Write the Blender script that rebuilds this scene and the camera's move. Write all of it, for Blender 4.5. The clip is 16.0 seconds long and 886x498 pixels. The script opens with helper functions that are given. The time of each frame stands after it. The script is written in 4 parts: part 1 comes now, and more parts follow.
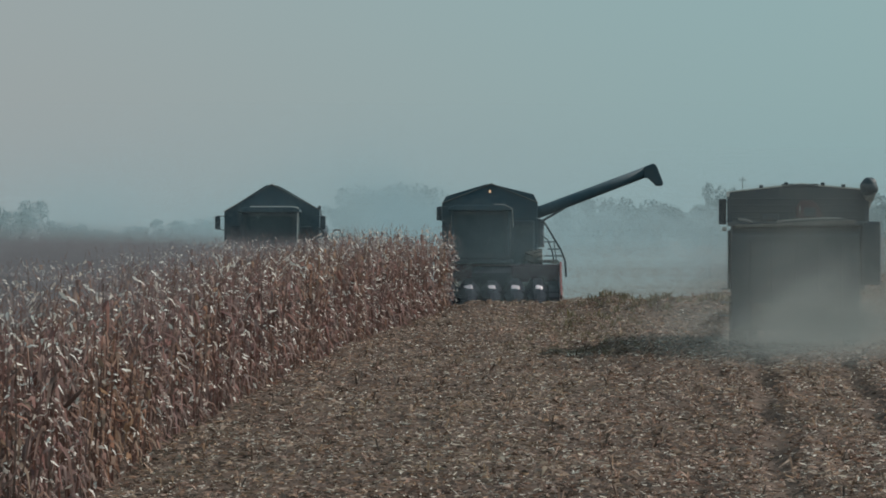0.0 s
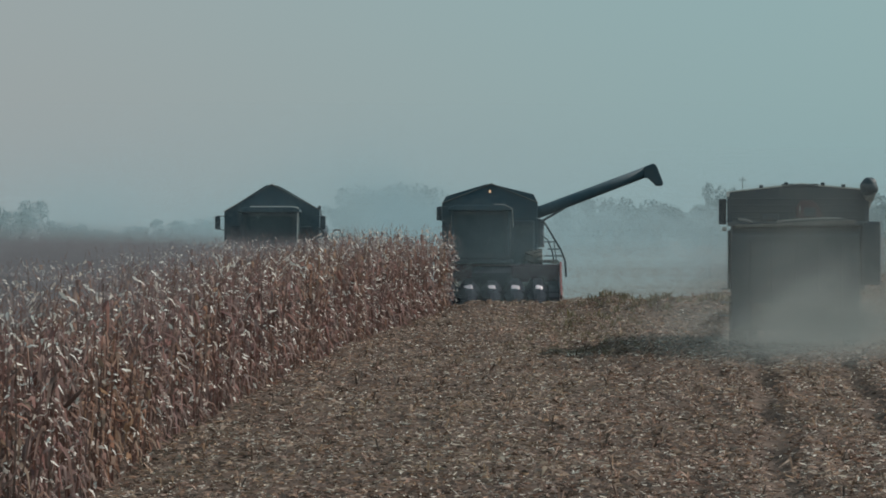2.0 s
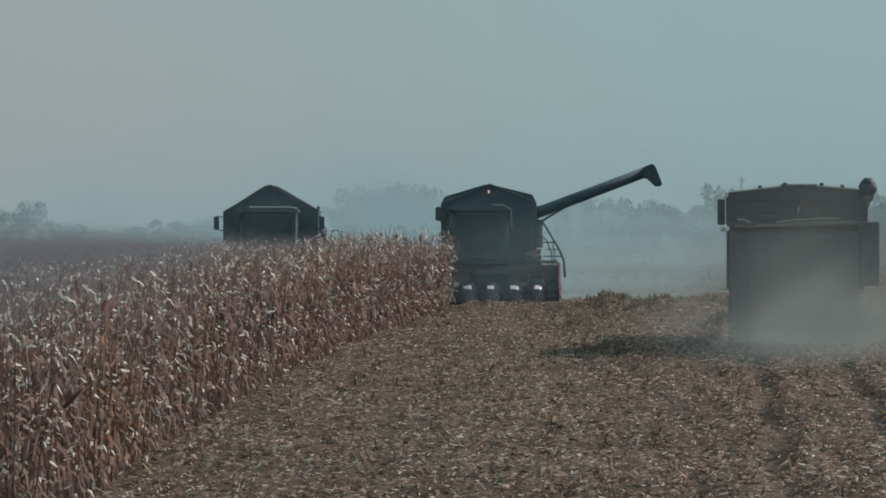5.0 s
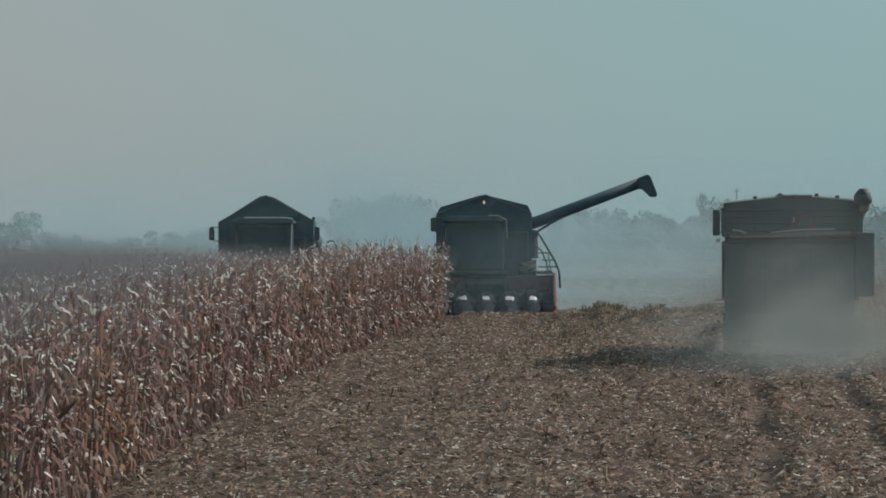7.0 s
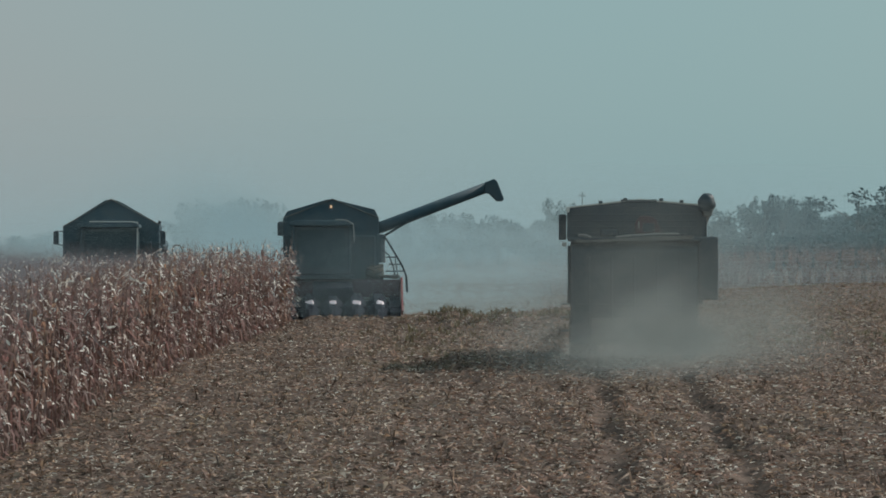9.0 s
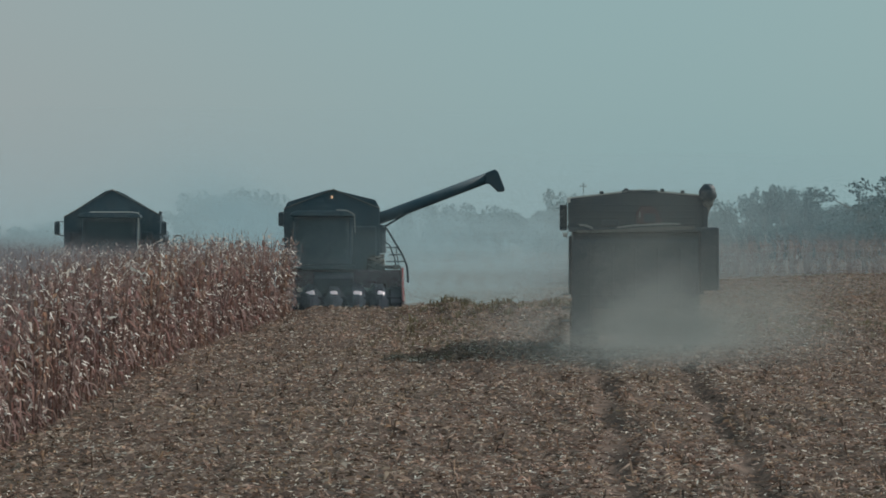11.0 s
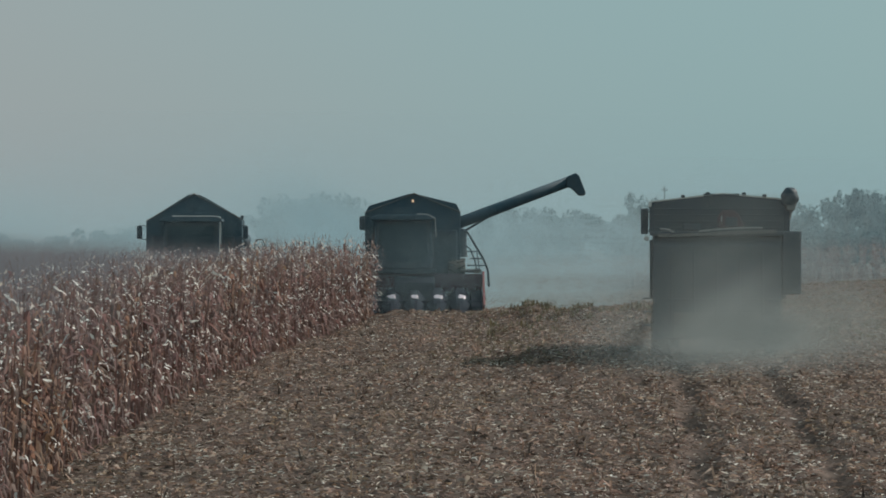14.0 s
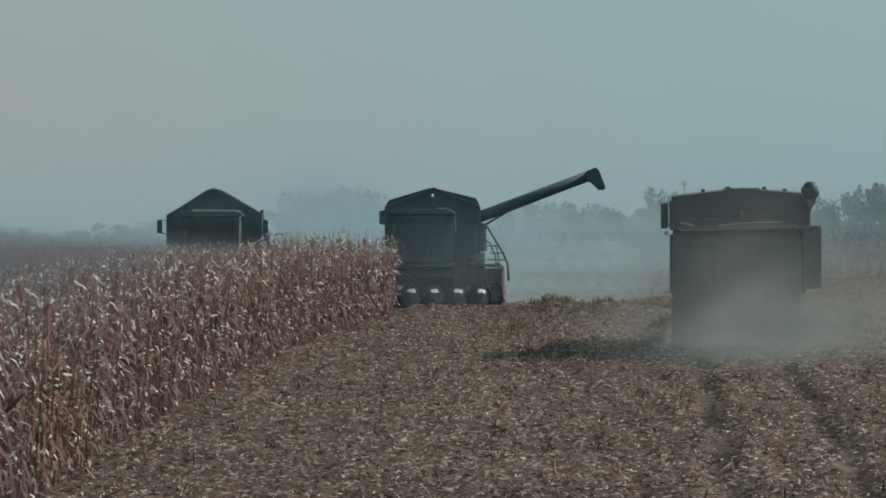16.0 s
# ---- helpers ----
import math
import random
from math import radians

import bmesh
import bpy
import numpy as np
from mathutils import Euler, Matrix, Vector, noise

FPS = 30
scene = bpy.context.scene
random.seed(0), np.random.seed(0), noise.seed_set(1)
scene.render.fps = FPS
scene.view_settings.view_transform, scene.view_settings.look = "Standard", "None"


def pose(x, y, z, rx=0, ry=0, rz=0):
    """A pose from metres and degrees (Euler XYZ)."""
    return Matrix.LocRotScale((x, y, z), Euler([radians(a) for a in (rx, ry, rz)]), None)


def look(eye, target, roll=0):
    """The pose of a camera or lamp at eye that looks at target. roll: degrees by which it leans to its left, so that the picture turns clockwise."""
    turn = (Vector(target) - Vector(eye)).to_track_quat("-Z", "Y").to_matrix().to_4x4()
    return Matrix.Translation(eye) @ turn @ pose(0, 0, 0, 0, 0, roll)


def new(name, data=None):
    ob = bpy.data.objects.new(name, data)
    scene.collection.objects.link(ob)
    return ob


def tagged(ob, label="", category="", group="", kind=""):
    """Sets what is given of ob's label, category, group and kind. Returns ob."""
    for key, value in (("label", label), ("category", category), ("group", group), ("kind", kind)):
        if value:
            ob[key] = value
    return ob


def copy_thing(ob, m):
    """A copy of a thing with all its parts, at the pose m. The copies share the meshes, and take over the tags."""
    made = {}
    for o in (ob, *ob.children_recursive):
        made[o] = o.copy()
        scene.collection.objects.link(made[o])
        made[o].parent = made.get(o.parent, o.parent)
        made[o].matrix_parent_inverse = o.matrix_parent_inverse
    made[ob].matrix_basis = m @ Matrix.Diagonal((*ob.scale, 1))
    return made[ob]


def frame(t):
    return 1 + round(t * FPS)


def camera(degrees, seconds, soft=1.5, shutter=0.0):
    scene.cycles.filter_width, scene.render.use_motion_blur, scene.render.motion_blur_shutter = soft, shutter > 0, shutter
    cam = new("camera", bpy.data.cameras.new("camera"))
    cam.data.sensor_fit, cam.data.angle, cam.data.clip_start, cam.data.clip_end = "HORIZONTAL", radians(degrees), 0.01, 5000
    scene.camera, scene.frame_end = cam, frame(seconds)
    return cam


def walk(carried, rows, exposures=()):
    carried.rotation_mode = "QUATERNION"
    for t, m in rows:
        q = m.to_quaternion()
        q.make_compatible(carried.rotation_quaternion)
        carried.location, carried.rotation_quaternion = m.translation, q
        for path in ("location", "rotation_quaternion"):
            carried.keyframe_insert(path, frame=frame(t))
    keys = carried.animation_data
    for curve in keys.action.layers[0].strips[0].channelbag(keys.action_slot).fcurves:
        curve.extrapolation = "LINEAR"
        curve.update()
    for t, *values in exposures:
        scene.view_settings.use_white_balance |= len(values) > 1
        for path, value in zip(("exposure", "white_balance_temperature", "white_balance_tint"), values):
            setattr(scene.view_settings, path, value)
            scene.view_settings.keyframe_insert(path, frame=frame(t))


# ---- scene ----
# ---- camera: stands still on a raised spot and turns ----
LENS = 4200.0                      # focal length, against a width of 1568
EYE = (0.0, 0.0, 3.4)
TURNS = [  # seconds, shift to the right and down of the distance
    (0.0, 0, 0), (1.0, 1, 0.5), (2.0, 0, 0), (3.0, -1.2, -0.6), (3.5, 0, 1.2), (4.0, -1.2, -1.5), (4.5, -1.5, -1),
    (5.5, -3, 3), (6.3, -5, 8.5), (6.5, -6, 11), (7.0, -10.5, 19.5), (7.5, -18, 31), (7.9, -24, 43), (8.0, -177, 41),
    (8.1, -259, 43), (8.2, -271, 43), (8.5, -281.5, 38), (9.0, -281.5, 27), (9.5, -281, 19), (10.5, -280, 11),
    (11.3, -279.5, 10), (11.5, -278, 11), (12.0, -268, 16), (12.5, -242, 18), (13.0, -193, 21), (13.5, -150, 23.5),
    (14.0, -136.5, 17), (14.5, -126, 12), (15.0, -114, 11), (15.5, -106, 9), (16.0, -101.5, 7)]
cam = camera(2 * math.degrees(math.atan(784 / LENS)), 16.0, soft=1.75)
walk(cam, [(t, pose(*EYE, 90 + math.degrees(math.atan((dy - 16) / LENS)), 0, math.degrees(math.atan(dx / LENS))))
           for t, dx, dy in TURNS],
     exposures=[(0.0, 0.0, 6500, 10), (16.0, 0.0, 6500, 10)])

# ---- sky and sun ----
SUN_UP, SUN_SIDE = 35.0, 60.0       # elevation; degrees from straight ahead towards the right
world = bpy.data.worlds.new("hazy_sky")
scene.world = world
world.use_nodes = True
wn, wl = world.node_tree.nodes, world.node_tree.links
sky = wn.new("ShaderNodeTexSky")
sky.sky_type, sky.sun_disc = "NISHITA", False
sky.sun_elevation, sky.sun_rotation = radians(SUN_UP), radians(SUN_SIDE)
sky.dust_density, sky.air_density, sky.altitude = 4.0, 1.6, 100
haze = wn.new("ShaderNodeMix")
haze.data_type = "RGBA"
haze.inputs[0].default_value = 0.9
# the air is greyer with field dust on one side and low down, clearer and more teal on the other
side_co, side_xyz, side_mix = wn.new("ShaderNodeTexCoord"), wn.new("ShaderNodeSeparateXYZ"), wn.new("ShaderNodeMix")
side_sum, side_map = wn.new("ShaderNodeMath"), wn.new("ShaderNodeMapRange")
side_sum.operation, side_map.interpolation_type, side_mix.data_type = "MULTIPLY_ADD", "SMOOTHSTEP", "RGBA"
side_sum.inputs[1].default_value = 0.7
side_map.inputs[1].default_value, side_map.inputs[2].default_value = -0.2, 0.24
side_mix.inputs[6].default_value, side_mix.inputs[7].default_value = (3.25, 3.72, 3.86, 1), (2.5, 3.98, 4.25, 1)
wl.new(side_co.outputs["Generated"], side_xyz.inputs[0])
wl.new(side_xyz.outputs[2], side_sum.inputs[0])
wl.new(side_xyz.outputs[0], side_sum.inputs[2])
wl.new(side_sum.outputs[0], side_map.inputs[0])
wl.new(side_map.outputs[0], side_mix.inputs[0])
wl.new(side_mix.outputs[2], haze.inputs[7])
wl.new(sky.outputs[0], haze.inputs[6])
wl.new(haze.outputs[2], wn["Background"].inputs[0])
wn["Background"].inputs[1].default_value = 0.1
sun = new("sun", bpy.data.lights.new("sun", "SUN"))
sun.data.energy, sun.data.angle, sun.data.color = 3.2, radians(1.0), (1.0, 0.95, 0.88)
up, side = radians(SUN_UP), radians(SUN_SIDE)
sun.matrix_world = look((math.sin(side) * math.cos(up) * 60, math.cos(side) * math.cos(up) * 60, math.sin(up) * 60), (0, 0, 0))

# ---- materials ----
def material(name, color, rough=0.7, metal=0.0, other=None, scale=6.0, bump=0.0, dust=0.0, island=0.0, through_light=0.0, spec=0.5, patch=None):
    """A surface of two mixed tones with grain; dust: how much settled dust; island: tone varied piece by piece;
    patch: (colour, noise scale, share), a third tone in broad patches."""
    m = bpy.data.materials.new(name)
    m.use_nodes = True
    n, l = m.node_tree.nodes, m.node_tree.links
    b = n["Principled BSDF"]
    b.inputs["Roughness"].default_value, b.inputs["Metallic"].default_value = rough, metal
    b.inputs["Specular IOR Level"].default_value = spec
    other = other or tuple(c * 0.7 for c in color)
    co = n.new("ShaderNodeTexCoord")
    big, fine = n.new("ShaderNodeTexNoise"), n.new("ShaderNodeTexNoise")
    big.inputs["Scale"].default_value, fine.inputs["Scale"].default_value = scale * 0.25, scale * 3
    big.inputs["Detail"].default_value = fine.inputs["Detail"].default_value = 5
    for t in (big, fine):
        l.new(co.outputs["Object"], t.inputs["Vector"])
    add = n.new("ShaderNodeMath")
    add.operation = "ADD"
    l.new(big.outputs[0], add.inputs[0])
    l.new(fine.outputs[0], add.inputs[1])
    ramp = n.new("ShaderNodeMapRange")
    ramp.inputs[1].default_value, ramp.inputs[2].default_value = 0.75, 1.25
    l.new(add.outputs[0], ramp.inputs[0])
    mix = n.new("ShaderNodeMix")
    mix.data_type = "RGBA"
    mix.inputs[6].default_value, mix.inputs[7].default_value = (*color, 1), (*other, 1)
    l.new(ramp.outputs[0], mix.inputs[0])
    out = mix.outputs[2]
    if patch:
        pn, pr, pm = n.new("ShaderNodeTexNoise"), n.new("ShaderNodeMapRange"), n.new("ShaderNodeMix")
        pn.inputs["Scale"].default_value, pn.inputs["Detail"].default_value = patch[1], 3
        l.new(co.outputs["Object"], pn.inputs["Vector"])
        pr.inputs[1].default_value, pr.inputs[2].default_value, pr.inputs[4].default_value = 0.48, 0.64, patch[2]
        l.new(pn.outputs[0], pr.inputs[0])
        pm.data_type = "RGBA"
        pm.inputs[7].default_value = (*patch[0], 1)
        l.new(pr.outputs[0], pm.inputs[0])
        l.new(out, pm.inputs[6])
        out = pm.outputs[2]
    if island:
        geo, bright = n.new("ShaderNodeNewGeometry"), n.new("ShaderNodeMapRange")
        bright.inputs[3].default_value, bright.inputs[4].default_value = 1 - island, 1 + island
        l.new(geo.outputs["Random Per Island"], bright.inputs[0])
        mul = n.new("ShaderNodeHueSaturation")
        l.new(bright.outputs[0], mul.inputs["Value"])
        for socket, turns, lo, hi in (("Hue", 7.3, 0.486, 0.512), ("Saturation", 13.7, 0.65, 1.2)):   # each piece slightly its own tint
            times, wrap, span = n.new("ShaderNodeMath"), n.new("ShaderNodeMath"), n.new("ShaderNodeMapRange")
            times.operation, wrap.operation = "MULTIPLY", "FRACT"
            times.inputs[1].default_value = turns
            span.inputs[3].default_value, span.inputs[4].default_value = lo, hi
            l.new(geo.outputs["Random Per Island"], times.inputs[0])
            l.new(times.outputs[0], wrap.inputs[0])
            l.new(wrap.outputs[0], span.inputs[0])
            l.new(span.outputs[0], mul.inputs[socket])
        l.new(out, mul.inputs["Color"])
        out = mul.outputs[0]
    if dust:
        dn, dr, dm = n.new("ShaderNodeTexNoise"), n.new("ShaderNodeMapRange"), n.new("ShaderNodeMix")
        dn.inputs["Scale"].default_value, dn.inputs["Detail"].default_value = 2.3, 7
        l.new(co.outputs["Object"], dn.inputs["Vector"])
        dr.inputs[1].default_value, dr.inputs[2].default_value = 0.35, 0.75
        dr.inputs[4].default_value = dust
        l.new(dn.outputs[0], dr.inputs[0])
        dm.data_type = "RGBA"
        dm.inputs[7].default_value = (0.30, 0.26, 0.21, 1)
        l.new(dr.outputs[0], dm.inputs[0])
        l.new(out, dm.inputs[6])
        out = dm.outputs[2]
    l.new(out, b.inputs["Base Color"])
    if bump:
        bp = n.new("ShaderNodeBump")
        bp.inputs["Strength"].default_value, bp.inputs["Distance"].default_value = bump, 0.02
        l.new(fine.outputs[0], bp.inputs["Height"])
        l.new(bp.outputs[0], b.inputs["Normal"])
    if through_light:
        tr, ms = n.new("ShaderNodeBsdfTranslucent"), n.new("ShaderNodeMixShader")
        l.new(out, tr.inputs[0])
        ms.inputs[0].default_value = through_light
        l.new(b.outputs[0], ms.inputs[1])
        l.new(tr.outputs[0], ms.inputs[2])
        l.new(ms.outputs[0], n["Material Output"].inputs[0])
    return m


SOIL = material("soil", (0.05, 0.036, 0.033), 0.95, other=(0.20, 0.145, 0.118), scale=11, bump=0.8, spec=0.1)
STALK = material("dry_stalk", (0.29, 0.18, 0.15), 0.8, other=(0.20, 0.12, 0.10), scale=4, island=0.25, spec=0.15, through_light=0.2)
LEAF = material("dry_corn_leaf", (0.34, 0.225, 0.20), 0.7, other=(0.245, 0.153, 0.143), scale=3, island=0.28, through_light=0.45, spec=0.12, patch=((0.38, 0.24, 0.155), 0.45, 0.6))
# HUSK: pale husks, and the corn's sun glints painted as near-white flecks
HUSK = material("pale_husk_and_glint", (0.92, 0.86, 0.80), 0.6, other=(0.72, 0.64, 0.57), scale=5, island=0.25, through_light=0.3, spec=0.3)
LITTER = material("chopped_straw", (0.40, 0.28, 0.216), 0.8, other=(0.16, 0.108, 0.086), scale=4, island=0.75, through_light=0.3, spec=0.1, patch=((0.26, 0.215, 0.15), 0.33, 0.3))
STRAW = material("pale_straw", (0.97, 0.90, 0.80), 0.8, other=(0.78, 0.69, 0.59), scale=5, island=0.25, through_light=0.4, spec=0.08)
WEED = material("green_weed", (0.17, 0.15, 0.08), 0.6, other=(0.22, 0.175, 0.105), scale=4, island=0.4, through_light=0.3)
# leaf colour shifted to blue-teal to carry the haze of distance
FOLIAGE = material("haze_blued_foliage", (0.03, 0.074, 0.084), 0.9, other=(0.042, 0.088, 0.096), scale=0.6, island=0.2, through_light=0.2, spec=0.1)
BARK = material("bark", (0.10, 0.08, 0.06), 0.9, scale=3, bump=0.5, spec=0.2)
DUST = material("airborne_dust", (0.52, 0.55, 0.535), 1.0, other=(0.49, 0.52, 0.505), scale=1, through_light=0.5, spec=0.0)
# HAZE: the blue of hazy distance is put into the specks' colour
HAZE = material("painted_haze_specks", (0.635, 0.82, 0.885), 1.0, other=(0.615, 0.80, 0.865), scale=1, through_light=0.5, spec=0.0)
SMOKE = material("grey_smoke_dust", (0.325, 0.318, 0.34), 1.0, other=(0.305, 0.298, 0.32), scale=1, through_light=0.5, spec=0.0)
GREEN = material("dark_green_paint", (0.046, 0.09, 0.118), 0.6, other=(0.038, 0.074, 0.096), scale=2, bump=0.05, dust=0.12, spec=0.3)
CREAM = material("cream_paint", (0.62, 0.66, 0.50), 0.45, other=(0.52, 0.55, 0.42), scale=2, bump=0.05, dust=0.45)
DARK = material("dark_painted_steel", (0.038, 0.061, 0.079), 0.6, other=(0.048, 0.072, 0.09), scale=2, bump=0.1, dust=0.15, spec=0.3)
GREY = material("grey_painted_steel", (0.11, 0.125, 0.125), 0.5, other=(0.11, 0.11, 0.11), scale=2, bump=0.1, dust=0.4)
# MAROON carries the header's shade in its red; RED is lightened as sunlit
MAROON = material("dusty_dark_shaded_red_paint", (0.085, 0.032, 0.045), 0.6, other=(0.06, 0.028, 0.036), scale=3, bump=0.08, dust=0.15)
RED = material("faded_sunlit_red_paint", (0.36, 0.09, 0.09), 0.5, other=(0.25, 0.06, 0.06), scale=3, bump=0.08, dust=0.4)
GLINT_PALE = material("pale_glint_steel", (0.85, 0.72, 0.76), 0.5, 0.1, other=(0.6, 0.5, 0.54), scale=9, bump=0.2)
WHITE = material("white_paint", (0.75, 0.75, 0.72), 0.45, other=(0.6, 0.6, 0.56), scale=3, dust=0.3)
PALE = material("pale_steel", (0.36, 0.37, 0.36), 0.55, other=(0.24, 0.25, 0.25), scale=5, bump=0.08, dust=0.4)
RUBBER = material("dusty_rubber", (0.03, 0.03, 0.03), 0.9, other=(0.05, 0.045, 0.04), scale=5, bump=0.3, dust=0.6, spec=0.2)
RIM = material("pale_rim_paint", (0.50, 0.47, 0.30), 0.5, scale=4, dust=0.4)
GLASS = material("tinted_glass", (0.036, 0.062, 0.074), 0.35, other=(0.042, 0.068, 0.08), scale=1, spec=0.1)
# near-black that puts the shade of header and feeder into their colour
SHADE_BLACK = material("shade_black_steel", (0.018, 0.02, 0.03), 0.95, other=(0.026, 0.028, 0.038), scale=3, bump=0.1, spec=0.05)
LAMP = bpy.data.materials.new("lit_lamp")
LAMP.use_nodes = True
LAMP.node_tree.nodes["Principled BSDF"].inputs["Emission Color"].default_value = (1.0, 0.5, 0.16, 1)
LAMP.node_tree.nodes["Principled BSDF"].inputs["Emission Strength"].default_value = 0.5


# ---- mesh helpers ----
def part(name, bm, mat, parent, label="", smooth=False):
    me = bpy.data.meshes.new(name)
    bmesh.ops.recalc_face_normals(bm, faces=bm.faces[:])
    bm.to_mesh(me)
    bm.free()
    me.materials.append(mat)
    if smooth:
        for p in me.polygons:
            p.use_smooth = True
    ob = new(name, me)
    ob.parent = parent
    return tagged(ob, label) if label else ob


def block(center, size, bevel=0.03, bm=None, turn=None):
    bm = bm or bmesh.new()
    m = Matrix.Translation(center) @ (turn or Matrix()) @ Matrix.Diagonal((*size, 1))
    r = bmesh.ops.create_cube(bm, size=1, matrix=m)
    if bevel:
        edges = list({e for v in r["verts"] for e in v.link_edges})
        bmesh.ops.bevel(bm, geom=edges, offset=bevel, segments=2, affect="EDGES", profile=0.5)
    return bm


def prism(points, axis, lo, hi, bevel=0.03, bm=None):
    """A polygon in the plane across axis, drawn out from lo to hi. points: the two other coordinates, in x, y, z order."""
    bm = bm or bmesh.new()
    def at(p, d):
        return {"x": (d, p[0], p[1]), "y": (p[0], d, p[1]), "z": (p[0], p[1], d)}[axis]
    a = [bm.verts.new(at(p, lo)) for p in points]
    b = [bm.verts.new(at(p, hi)) for p in points]
    k = len(points)
    faces = [bm.faces.new(a), bm.faces.new(b[::-1])] + [bm.faces.new((a[i], b[i], b[(i + 1) % k], a[(i + 1) % k])) for i in range(k)]
    if bevel:
        bmesh.ops.bevel(bm, geom=list({e for f in faces for e in f.edges}), offset=bevel, segments=2, affect="EDGES", profile=0.5)
    return bm


def tube(points, radius, sides=8, bm=None):
    """A round bar along points; radius: one, or one for each point."""
    bm = bm or bmesh.new()
    pts = [Vector(p) for p in points]
    rr = radius if isinstance(radius, (list, tuple)) else [radius] * len(pts)
    rings = []
    for i, p in enumerate(pts):
        d = (pts[min(i + 1, len(pts) - 1)] - pts[max(i - 1, 0)]).normalized()
        u = d.cross(Vector((0, 0, 1)) if abs(d.z) < 0.9 else Vector((1, 0, 0))).normalized()
        w = d.cross(u)
        rings.append([bm.verts.new(p + rr[i] * (math.cos(a) * u + math.sin(a) * w)) for a in (2 * math.pi * k / sides for k in range(sides))])
    for a, b in zip(rings, rings[1:]):
        for k in range(sides):
            bm.faces.new((a[k], a[(k + 1) % sides], b[(k + 1) % sides], b[k]))
    bm.faces.new(rings[0][::-1])
    bm.faces.new(rings[-1])
    return bm


def lathe(profile, axis_point, sides=28, bm=None):
    """Profile of (distance along x, radius) turned round the x axis through axis_point."""
    bm = bm or bmesh.new()
    rings = []
    for d, r in profile:
        rings.append([bm.verts.new((axis_point[0] + d, axis_point[1] + r * math.cos(a), axis_point[2] + r * math.sin(a)))
                      for a in (2 * math.pi * k / sides for k in range(sides))])
    for a, b in zip(rings, rings[1:]):
        for k in range(sides):
            bm.faces.new((a[k], a[(k + 1) % sides], b[(k + 1) % sides], b[k]))
    bm.faces.new(rings[0][::-1])
    bm.faces.new(rings[-1])
    return bm


def mass(name, verts, faces, mats, index=None):
    """One mesh of very many pieces: verts (n, 3); faces (m, k) with k corners each; index: material of each face."""
    me = bpy.data.meshes.new(name)
    m, k = faces.shape
    me.vertices.add(len(verts))
    me.vertices.foreach_set("co", np.ascontiguousarray(verts, np.float32).ravel())
    me.loops.add(m * k)
    me.loops.foreach_set("vertex_index", np.ascontiguousarray(faces, np.int32).ravel())
    me.polygons.add(m)
    me.polygons.foreach_set("loop_start", np.arange(0, m * k, k, dtype=np.int32))
    for mt in mats:
        me.materials.append(mt)
    if index is not None:
        me.polygons.foreach_set("material_index", np.ascontiguousarray(index, np.int32))
    me.update(calc_edges=True)
    return new(name, me)


def spread(forms, which, place, turn, size, lean=None):
    """Copies of forms (verts, quads, material) at place (n, 3), turned round z and scaled; all as one set of arrays."""
    vs, fs, ms, base = [], [], [], 0
    for f, (v, q, mi) in enumerate(forms):
        pick = np.nonzero(which == f)[0]
        if not len(pick):
            continue
        c, s = np.cos(turn[pick])[:, None], np.sin(turn[pick])[:, None]
        k = size[pick][:, None]
        x, y, z = v[:, 0][None] * k, v[:, 1][None] * k, v[:, 2][None] * k
        out = np.stack([x * c - y * s, x * s + y * c, z], -1)
        if lean is not None:
            out[..., 0] += z * lean[pick, 0][:, None]
            out[..., 1] += z * lean[pick, 1][:, None]
        out += place[pick][:, None, :]
        vs.append(out.reshape(-1, 3))
        fs.append((q[None] + base + (np.arange(len(pick)) * len(v))[:, None, None]).reshape(-1, q.shape[1]))
        ms.append(np.tile(mi, len(pick)))
        base += len(pick) * len(v)
    return np.concatenate(vs), np.concatenate(fs), np.concatenate(ms)


# ---- ground ----
_y = np.arange(-60, 701, 1.0)
_p = np.interp(_y, [-60, 0, 60, 70, 79, 92, 115, 155, 260, 700], [0, 0, 1.18, 1.29, 1.31, 1.14, 0.95, 0.72, 0.9, 2.0])
_p = np.convolve(np.pad(_p, 6, mode="edge"), np.ones(13) / 13, "valid")


